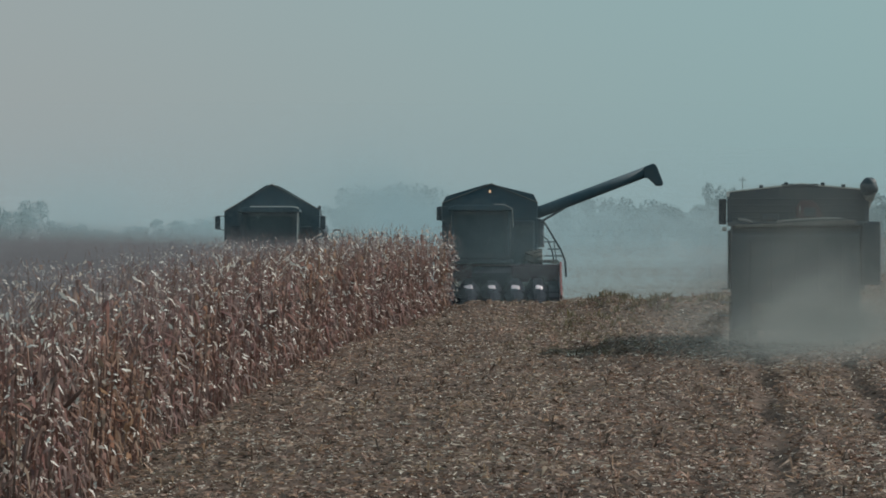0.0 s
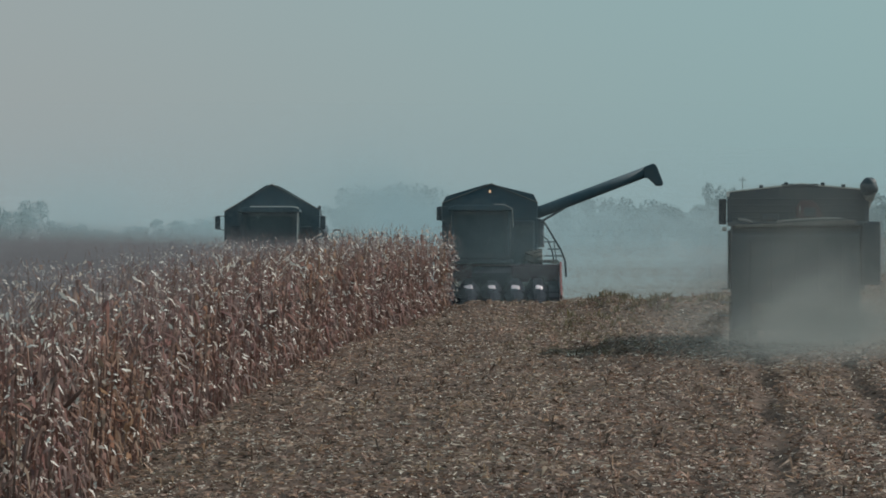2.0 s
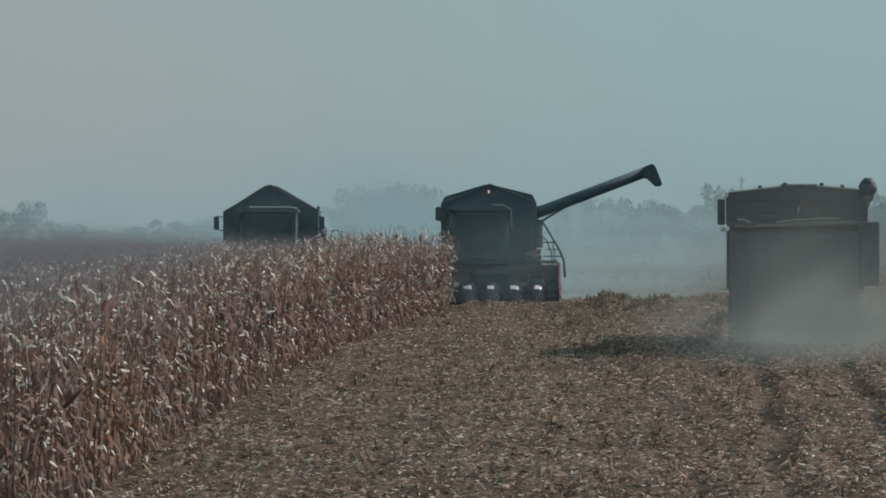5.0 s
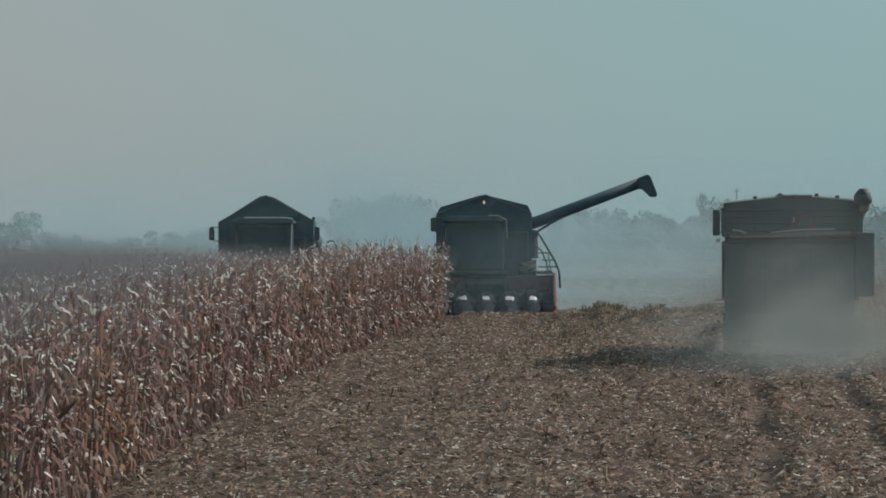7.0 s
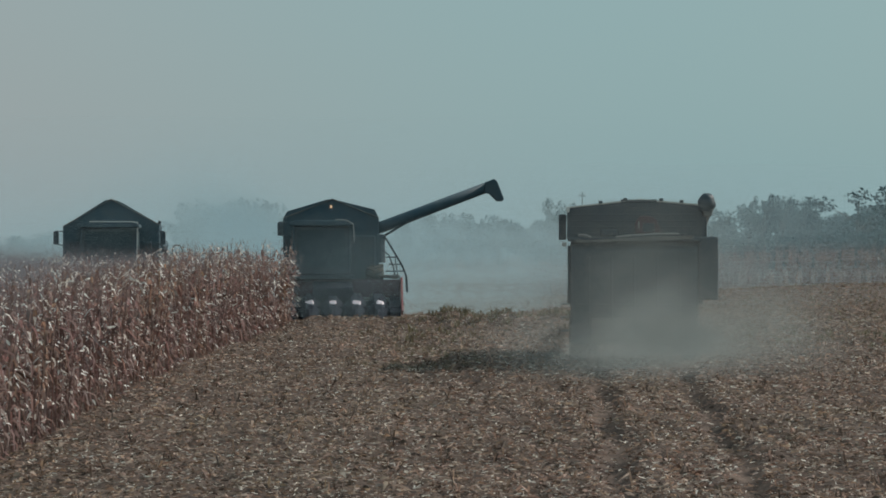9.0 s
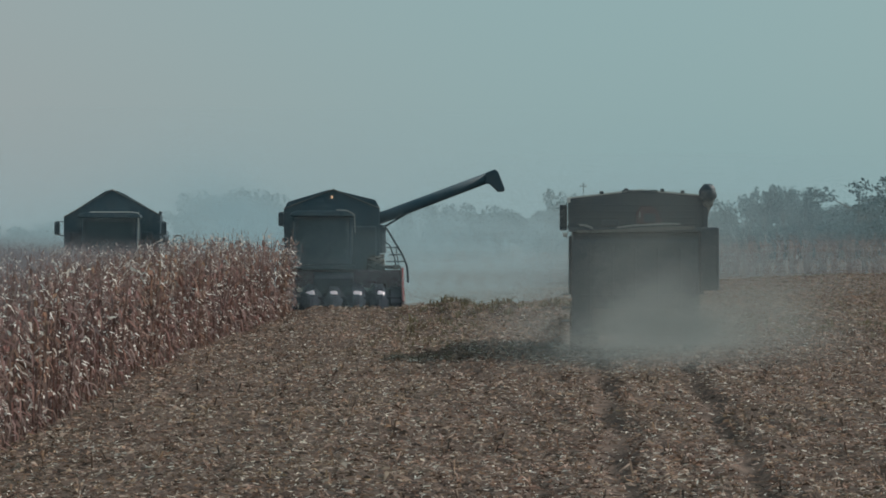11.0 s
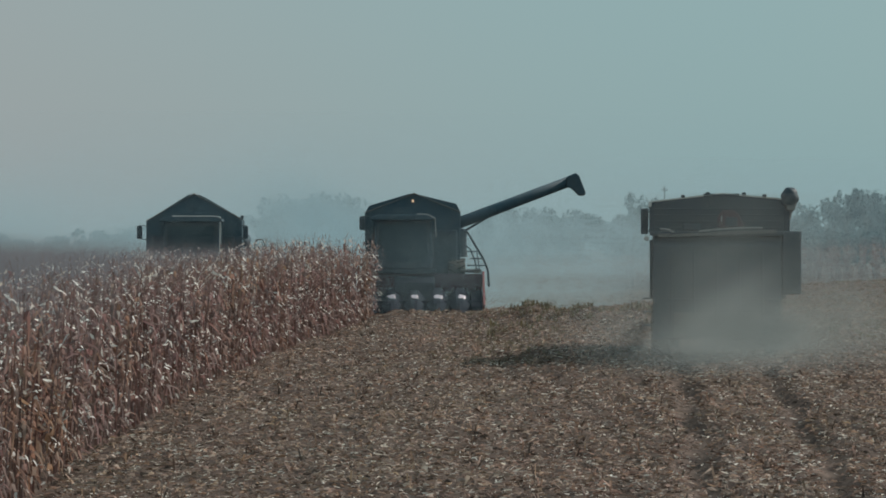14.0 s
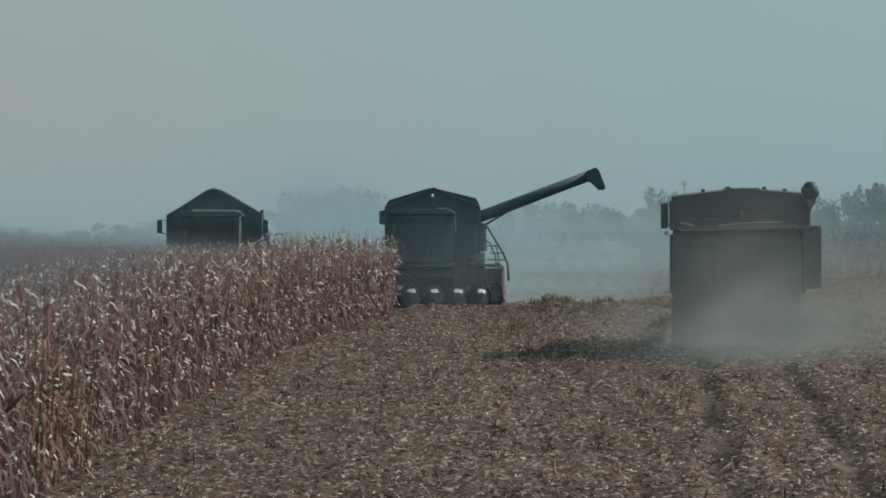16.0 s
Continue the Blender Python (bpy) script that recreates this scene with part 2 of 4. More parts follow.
def ground_z(x, y):
    """Height of the field: it rises gently to a crest, dips beyond, and falls away to the left."""
    x, y = np.asarray(x, float), np.asarray(y, float)
    z = np.interp(y, _y, _p)
    fall = np.clip(-x - 4, 0, 40) * np.clip((y - 25) / 50, 0, 1) * np.clip((400 - y) / 200, 0, 1)
    z = z - 0.022 * fall
    dip = np.clip((y - 80) / 24, 0, 1) * np.clip((185 - y) / 40, 0, 1) / (1 + np.exp(np.clip((x - 9.5) / 1.4, -30, 30)))
    z = z - 0.62 * dip * dip * (3 - 2 * dip)
    t = np.clip((x - 14) / 24, 0, 1)
    z = z + 0.85 * t * t * (3 - 2 * t) * np.clip((y - 90) / 55, 0, 1)
    near = np.clip((115 - y) / 20, 0, 1)
    z = z + near * (0.03 * np.sin(x * 1.7 + 0.4 * np.sin(y * 0.31)) + 0.03 * np.sin(y * 0.9 + x * 0.6) + 0.02 * np.sin(x * 8.38))
    for tx in (5.8, 7.5):            # ruts behind the machine on the right
        lane = tx + (y - 43) * 0.12 + 0.07 * np.sin(y * 0.8 + tx)
        z = z + near * np.clip((52 - y) / 4, 0, 1) * (0.05 * np.exp(-((np.abs(x - lane) - 0.5) / 0.2) ** 2) - 0.14 * np.exp(-((x - lane) / 0.22) ** 2))
    ridge = np.clip(x / 0.9, 0, 1) * np.clip((13 - x) / 3, 0, 1)      # a low bank across the stubble before the harvester's lane
    z = z + 0.25 * ridge * ridge * (3 - 2 * ridge) * np.exp(-((y - 68.8) / 3.0) ** 2)
    for mx, my, mh in ((4.95, 68.8, 0.23), (6.45, 69.2, 0.22), (7.9, 69.0, 0.16), (2.4, 69.0, 0.04)):     # low mounds on it
        z = z + mh * np.exp(-((x - mx) / 0.55) ** 2 - ((y - my) / 1.5) ** 2)
    return z


def edge_x(y):
    """The edge of the standing corn."""
    return np.interp(y, [0, 27.5, 31.8, 39.6, 48.4, 57.1, 65, 72.4, 74], [-4.4, -3.95, -3.85, -3.3, -2.58, -1.69, -0.7, 0.15, 0.2])


def build_ground():
    far = np.array([150, 200, 300, 500, 900, 1600, 3000.0])
    xs = np.concatenate([-far[::-1], np.arange(-100, -20, 4), np.arange(-20, 1.5, 0.28), np.arange(1.5, 10, 0.1), np.arange(10, 26, 0.28), np.arange(26, 101, 4), far])
    ys = np.concatenate([-far[::-1], np.arange(-100, 20, 8), np.arange(20, 110, 0.45), np.arange(110, 200, 3), [205, 230, 260, 300, 350, 400, 500, 600, 700, 1000, 1800, 3000]])
    gx, gy = np.meshgrid(xs, ys)
    gz = ground_z(gx, gy)
    r, c = gx.shape
    idx = np.arange(r * c).reshape(r, c)
    q = np.stack([idx[:-1, :-1], idx[:-1, 1:], idx[1:, 1:], idx[1:, :-1]], -1).reshape(-1, 4)
    ob = mass("ground", np.stack([gx, gy, gz], -1).reshape(-1, 3), q, [SOIL])
    for p in ob.data.polygons:
        p.use_smooth = True
    return tagged(ob, "brown field soil rising to a low crest under corn litter", "ground", kind="structure")


build_ground()


# ---- standing corn ----
def strip(points, widths, across, fold=0.0):
    """A ribbon of quads along points; returns verts and quads."""
    p, w = np.array(points, float), np.array(widths)[:, None] / 2
    a = np.array(across, float)
    v = np.concatenate([p - a * w, p + a * w])
    k = len(p)
    q = [[i, i + 1, k + i + 1, k + i] for i in range(k - 1)]
    return v, np.array(q)


def corn_form(rng, leaves, tall, flecks):
    vs, qs, ms, base = [], [], [], 0

    def put(v, q, m):
        nonlocal base
        vs.append(v), qs.append(q + base), ms.extend([m] * len(q))
        base += len(v)

    for a in (0, math.pi / 2):       # stalk as two crossed slim ribbons, tapered
        put(*strip([(0, 0, 0), (0.02, 0, tall * 0.55), (0.0, 0.02, tall * 0.96)], [0.024, 0.02, 0.006], (math.cos(a), math.sin(a), 0)), 0)
    for i in range(leaves):
        h = tall * (0.04 + 0.88 * i / leaves) + rng.uniform(-0.05, 0.05)
        a = i * math.pi + rng.normal(0, 0.6)
        d, c = np.array([math.cos(a), math.sin(a), 0]), np.array([-math.sin(a), math.cos(a), 0])
        ln, rise = rng.uniform(0.12, 0.30), rng.uniform(-0.06, 0.14)
        c = c + np.array([0, 0, rng.uniform(-0.8, 0.8)])
        pts = [np.array([0, 0, h]), d * ln * 0.3 + [0, 0, h + rise], d * ln * 0.62 + [0, 0, h + rise * 0.6 - 0.05], d * ln * rng.uniform(0.6, 1.0) + [0, 0, h + rng.uniform(-0.26, 0.08)]]
        w = rng.uniform(0.03, 0.052)
        if flecks < 5:               # plainer leaves far away
            put(*strip([pts[0], pts[1], pts[3]], [w * 0.8, w * 1.2, 0.012], c), 1)
        else:
            put(*strip(pts, [w * 0.6, w, w * 0.8, 0.012], c), 1)
    for i in range(flecks):          # curled leaf ends, near-white to give the sun's glints on the leaves
        a, h, ln = rng.uniform(0, 6.28), tall * rng.uniform(0.08, 0.97), rng.uniform(0.05, 0.105)
        d = np.array([math.cos(a), math.sin(a), rng.uniform(-0.9, 0.5)])
        e = d + [rng.normal(0, 0.5), rng.normal(0, 0.5), rng.uniform(-1.4, 0.5)]
        o = np.array([math.cos(a), math.sin(a), 0]) * rng.uniform(0.03, 0.22) + [0, 0, h]
        put(*strip([o, o + d * ln * 0.5, o + (d + e) * ln * 0.5], [0.014, rng.uniform(0.026, 0.042), 0.01], (-math.sin(a), math.cos(a), rng.uniform(-1, 1))), 2)
    for i in range(int(rng.random() < 0.35)):   # ear in its husk, hanging out
        a, h = rng.uniform(0, 6.28), tall * rng.uniform(0.4, 0.62)
        d = np.array([math.cos(a), math.sin(a), -0.5 if rng.random() < 0.5 else 0.9])
        ring = []
        for t, r in ((0.02, 0.012), (0.08, 0.036), (0.17, 0.034), (0.27, 0.008)):
            for s in range(4):
                g = s * math.pi / 2
                ring.append(np.array([0, 0, h]) + d * t + r * np.array([math.cos(g) * -math.sin(a), math.cos(g) * math.cos(a), math.sin(g)]))
        q = [[k * 4 + s, k * 4 + (s + 1) % 4, k * 4 + 4 + (s + 1) % 4, k * 4 + 4 + s] for k in range(3) for s in range(4)]
        put(np.array(ring), np.array(q), 1)
    for i in range(1):               # tassel
        a = rng.uniform(0, 6.28)
        e = np.array([math.cos(a) * 0.08, math.sin(a) * 0.08, tall + rng.uniform(-0.02, 0.08)])
        put(*strip([(0, 0, tall - 0.05), e], [0.012, 0.008], (-math.sin(a), math.cos(a), 0)), 0)
    return np.concatenate(vs), np.concatenate(qs), np.array(ms)


def corn_rows(rng, offsets, y0, y1, step, inside):
    """Plants along rows that run beside the field's edge; offsets: metres from the edge."""
    pts = []
    for o in offsets:
        y = np.arange(y0, y1, step) + rng.uniform(-0.06, 0.06)
        y = y + rng.normal(0, 0.05, len(y))
        x = edge_x(y) - o + rng.normal(0, 0.04, len(y))
        keep = inside(x, y) & (rng.random(len(y)) < 0.94)
        pts.append(np.stack([x[keep], y[keep]], -1))
    return np.concatenate(pts)


def shorter(pts):
    """The crop stands lower on the falling ground and taller beside the cut lane on the crest."""
    x, y = pts[:, 0], pts[:, 1]
    low = 0.06 * np.clip((-x - 1.5) / 6, 0, 1) * np.clip((y - 35) / 25, 0, 1)
    low = low + 0.09 * np.clip((-x - 6.5) / 4, 0, 1) * np.clip((y - 45) / 15, 0, 1)
    return 1 - low + 0.08 * np.clip((x + 4.5) / 3, 0, 1) * np.clip((y - 56) / 8, 0, 1) * np.clip((80 - y) / 4, 0, 1) * (x < 0.4)


def heaps(x, y):
    """How thick the litter lies, 0 to 1: small drifts drawn out along the rows."""
    r = np.random.default_rng(5)
    h = sum(np.sin(x * r.uniform(9, 34) + y * r.uniform(-2.5, 2.5) + r.uniform(0, 6.28)) * np.sin(y * r.uniform(1.5, 6) + x * r.uniform(-5, 5) + r.uniform(0, 6.28)) for _ in range(7))
    return np.clip(0.5 + h / 4.2, 0, 1)


def plant(name, forms, pts, rng, label, size=(0.9, 1.1), lean=0.09, mats=(STALK, LEAF, HUSK), lift=0.0):
    n = len(pts)
    place = np.concatenate([pts, ground_z(pts[:, 0], pts[:, 1])[:, None] - 0.02 + lift * heaps(pts[:, 0], pts[:, 1])[:, None]], 1)
    v, q, m = spread(forms, rng.integers(0, len(forms), n), place, rng.uniform(0, 6.28, n), rng.uniform(*size, n) * shorter(pts), rng.normal(0, lean, (n, 2)))
    return tagged(mass(name, v, q, list(mats), m), label, "corn", kind="stuff")


rng = np.random.default_rng(7)
CORN = [corn_form(rng, 15, rng.uniform(2.0, 2.25), 9) for _ in range(12)]
CORN_FAR = [corn_form(rng, 6, rng.uniform(2.0, 2.25), 2) for _ in range(6)]


def corn_left(x, y):
    lane_1 = (np.abs(x + 5.6) < 2.1) & (y > 73.2)       # cut lane of the machine in the corn
    lane_2 = (x > -1.0) & (y > 73.2)
    return ~lane_1 & ~lane_2


plant("standing_corn", CORN, corn_rows(rng, np.arange(0, 15, 0.75), 22, 76, 0.165, lambda x, y: corn_left(x, y) & (x > -0.22 * y - 2.5)),
      rng, "dense ripe brown corn standing in rows")
plant("standing_corn", CORN_FAR, np.concatenate([
    corn_rows(rng, np.arange(0, 30, 0.75), 76, 96, 0.8, corn_left),
    corn_rows(rng, np.arange(15, 24, 0.75), 50, 76, 0.5, corn_left),
    corn_rows(rng, np.arange(0, 15, 0.75), 12, 50, 0.8, lambda x, y: (x <= -0.22 * y - 2.5) | (y < 22)),
    corn_rows(rng, np.arange(3, 45, 1.5), 120, 180, 1.0, corn_left)]), rng, "ripe brown corn far across the field")
n = 3200
far_y = 153 + 15 * rng.random(n) ** 1.5
far_pts = np.stack([-12 + 0.96 * rng.integers(0, 78, n) + 0.215 * (far_y - 153) + rng.normal(0, 0.17, n), far_y], -1)
plant("standing_corn", CORN_FAR, far_pts, rng, "distant strip of uncut brown corn before the trees", size=(1.1, 1.3))


# ---- stubble and litter ----
def stub_form(rng):
    h = rng.uniform(0.06, 0.19)
    vs, qs, base = [], [], 0
    for a in (0, 1.57):
        v, q = strip([(0, 0, -0.02), (rng.normal(0, 0.03), rng.normal(0, 0.03), h)], [0.026, 0.022], (math.cos(a), math.sin(a), 0))
        vs.append(v), qs.append(q + base)
        base += len(v)
    for _ in range(rng.integers(0, 3)):
        a = rng.uniform(0, 6.28)
        d = np.array([math.cos(a), math.sin(a), 0])
        v, q = strip([(0, 0, h * 0.6), d * 0.12 + [0, 0, h * rng.uniform(0.6, 1.0)], d * 0.26 + [0, 0, h * rng.uniform(0.1, 0.6)]], [0.03, 0.05, 0.015], (-d[1], d[0], rng.uniform(-0.5, 0.5)))
        vs.append(v), qs.append(q + base)
        base += len(v)
    q = np.concatenate(qs)
    return np.concatenate(vs), q, np.where(rng.random(len(q)) < 0.06, 1, 0)


def litter_form(rng, pale):
    ln = rng.uniform(0.04, 0.085) if pale else rng.uniform(0.04, 0.115)
    w = rng.uniform(0.024, 0.044) if pale else rng.uniform(0.022, 0.05)
    end = rng.uniform(0.05, 0.1) if not pale and rng.random() < 0.1 else rng.uniform(0.01, 0.045)
    tip = rng.uniform(0.2, 1.25)
    v, q = strip([(-ln / 2, 0, rng.uniform(0.01, 0.035)), (0, rng.normal(0, 0.02), rng.uniform(0.02, 0.05)), (ln / 2, rng.normal(0, 0.03), end)], [w * 0.5, w, w * 0.4], (0.0, math.cos(tip), math.sin(tip)))
    if ln < 0.1:                     # short bits are straight
        v, q = v[[0, 2, 3, 5]], np.array([[0, 1, 3, 2]])
    return v, q, np.full(len(q), 1 if pale else 0)


def weed_form(rng):
    vs, qs, base = [], [], 0
    for _ in range(14):
        a, ln = rng.uniform(0, 6.28), rng.uniform(0.12, 0.4)
        d = np.array([math.cos(a), math.sin(a), 0])
        o = np.array([rng.normal(0, 0.08), rng.normal(0, 0.08), 0])
        v, q = strip([o, o + d * ln * 0.25 + [0, 0, ln * 0.8], o + d * ln * 0.7 + [0, 0, ln]], [0.03, 0.035, 0.006], (-d[1], d[0], 0))
        vs.append(v), qs.append(q + base)
        base += len(v)
    q = np.concatenate(qs)
    return np.concatenate(vs), q, np.zeros(len(q), int)


def on_stubble(x, y):
    return (x > edge_x(y) + 0.15) & (y < 153 - x * 0.02) | ((y > 74.5) & (x > -1.0) & (y < 153))


def in_rut(x, y):
    hit = False
    for tx in (5.8, 7.5):
        hit = hit | (np.abs(x - tx - (y - 43) * 0.12 - 0.07 * np.sin(y * 0.8 + tx)) < 0.19)
    return hit & (y < 50)


STUBS = [stub_form(rng) for _ in range(14)]
litter_rng = np.random.default_rng(11)
LITTERS = [litter_form(litter_rng, i % 6 == 0) for i in range(84)]
WEEDS = [weed_form(rng) for _ in range(8)]
pts = []
for k in range(1, 42):
    y = np.arange(22, 112, 0.2) + rng.uniform(0, 0.2)
    x = edge_x(y) + 0.75 * k + rng.normal(0, 0.05, len(y))
    keep = (rng.random(len(y)) < 0.4) & ~in_rut(x, y)
    pts.append(np.stack([x[keep], y[keep]], -1))
plant("corn_stubble", STUBS, np.concatenate(pts), rng, "rows of cut corn stubble with torn leaves", lean=0.3, mats=(LITTER, STRAW))
n = 275000
yy = 22 + 68 * rng.random(n) ** 1.3
lw = rng.random(n)
xx = edge_x(yy) + 0.1 + lw * (0.30 * yy + 2 - edge_x(yy))
keep = on_stubble(xx, yy) & (~in_rut(xx, yy) | (rng.random(n) < 0.3)) & (rng.random(n) < 0.25 + 1.1 * heaps(xx, yy))
plant("corn_litter", LITTERS, np.stack([xx, yy], -1)[keep], rng, "straw-coloured chopped corn leaves and husks strewn on soil", size=(0.6, 1.2), lean=0.4, mats=(LITTER, STRAW), lift=0.07)
# broken stalks lying along the edge of the crop
FALLEN = []
for _ in range(8):
    ln = rng.uniform(0.4, 1.1)
    v, q = strip([(-ln / 2, 0, 0.03), (0, rng.normal(0, 0.05), rng.uniform(0.03, 0.06)), (ln / 2, rng.normal(0, 0.06), 0.04)], [0.02, 0.022, 0.012], (0.0, 0.4, 0.9))
    FALLEN.append((v, q, np.full(len(q), 0)))
n = 34
yy = rng.uniform(24, 68, n)
place = np.stack([edge_x(yy) + rng.normal(0.22, 0.14, n), yy, 0 * yy], -1)
place[:, 2] = ground_z(place[:, 0], yy)
v, q, m = spread(FALLEN, rng.integers(0, len(FALLEN), n), place, rng.normal(1.5, 0.35, n), rng.uniform(0.8, 1.2, n))
tagged(mass("fallen_stalks", v, q, [LITTER], m), "brown broken corn stalks lying along the crop's edge", "corn stalk", kind="stuff")
n = 26000
xx, yy = rng.uniform(-1, 45, n), rng.uniform(88, 153, n)
plant("corn_litter", LITTERS, np.stack([xx, yy], -1), rng, "corn litter beyond the crest", size=(1.2, 2.4), lean=0.4, mats=(LITTER, LITTER))
n = 9000
xx, yy = rng.uniform(-3.8, 12, n), rng.uniform(2, 22, n)
plant("corn_litter", LITTERS, np.stack([xx, yy], -1), rng, "thin corn litter on bare soil near the field's end", size=(0.8, 1.6), lean=0.3, mats=(LITTER, HUSK))
n = 150
patch = rng.choice(6, n, p=[0.34, 0.06, 0.12, 0.28, 0.08, 0.12])
cx, cy = np.array([4.95, 3.2, 4.2, 6.4, 14.0, 7.9])[patch], np.array([69, 60, 64, 69.2, 62.0, 69])[patch]
w = np.stack([cx + rng.normal(0, 0.5, n) * np.where(cy == 62, 3, 1), cy + rng.normal(0, 1.1, n)], -1)
plant("field_weeds", WEEDS, w[on_stubble(w[:, 0], w[:, 1])], rng, "patches of green weeds among the stubble", size=(0.35, 0.8), mats=(WEED,))
n = 620
yy = 50 + 26 * rng.random(n)
w = np.stack([rng.normal(0.062 * yy, 1.1, n), yy], -1)
plant("field_weeds", WEEDS, w[on_stubble(w[:, 0], w[:, 1])], rng, "thin low green weeds grown through the stubble", size=(0.15, 0.4), mats=(WEED,))
n = 1600
yy = 58 + 90 * rng.random(n) ** 1.4
w = np.stack([0.15 * yy + rng.uniform(0, 0.16, n) * yy, yy], -1)
plant("field_weeds", WEEDS, w, rng, "yellowish dry weeds spread over the far stubble", size=(0.2, 0.55), mats=(WEED,))


# ---- machines ----
def thing(name, m, label, category, group=""):
    e = new(name)
    e.empty_display_size = 0.5
    e.matrix_world = m
    return tagged(e, label, category, group)


def wheel(root, x, y, r, w, lugs):
    s = 1 if x > 0 else -1
    tyre = part("tyre", lathe([(-w / 2, r * 0.55), (-w / 2, r * 0.8), (-w * 0.42, r * 0.95), (-w * 0.25, r), (w * 0.25, r), (w * 0.42, r * 0.95), (w / 2, r * 0.8), (w / 2, r * 0.55)], (x, y, r)), RUBBER, root, "dusty black lugged tyre")
    bm = bmesh.new()
    for k in range(lugs):
        for h in (-1, 1):
            a = 2 * math.pi * (k + 0.25 * h) / lugs
            m = Matrix.Translation((x + h * w * 0.24, y, r)) @ Matrix.Rotation(a, 4, "X") @ Matrix.Translation((0, 0, r)) @ Matrix.Rotation(h * 0.6, 4, "Z")
            block((0, 0, 0), (w * 0.52, 0.05, 0.06), 0, bm)
            bm.verts.ensure_lookup_table()
            for v in bm.verts[-8:]:
                v.co = m @ v.co
    part("tread", bm, RUBBER, tyre)
    rim = part("rim", lathe([(-w * 0.3, r * 0.5), (-w * 0.3, r * 0.56), (0, r * 0.56), (w * 0.3, r * 0.56), (w * 0.3, r * 0.5), (w * 0.12 * s, r * 0.4), (w * 0.12 * s, r * 0.12), (w * 0.32 * s, r * 0.1)], (x, y, r)), RIM, tyre, "pale painted rim")
    return rim


def mirror(root, x, y, z, s, tall=0.42):
    arm = part("mirror_arm", tube([(x - s * 0.22, y + 0.05, z + 0.2), (x, y, z + 0.22), (x, y, z - 0.2), (x - s * 0.22, y + 0.05, z - 0.24)], 0.018), DARK, root)
    part("mirror", block((x, y - 0.02, z), (0.17, 0.07, tall), 0.03), DARK, arm, "black rear-view mirror housing")


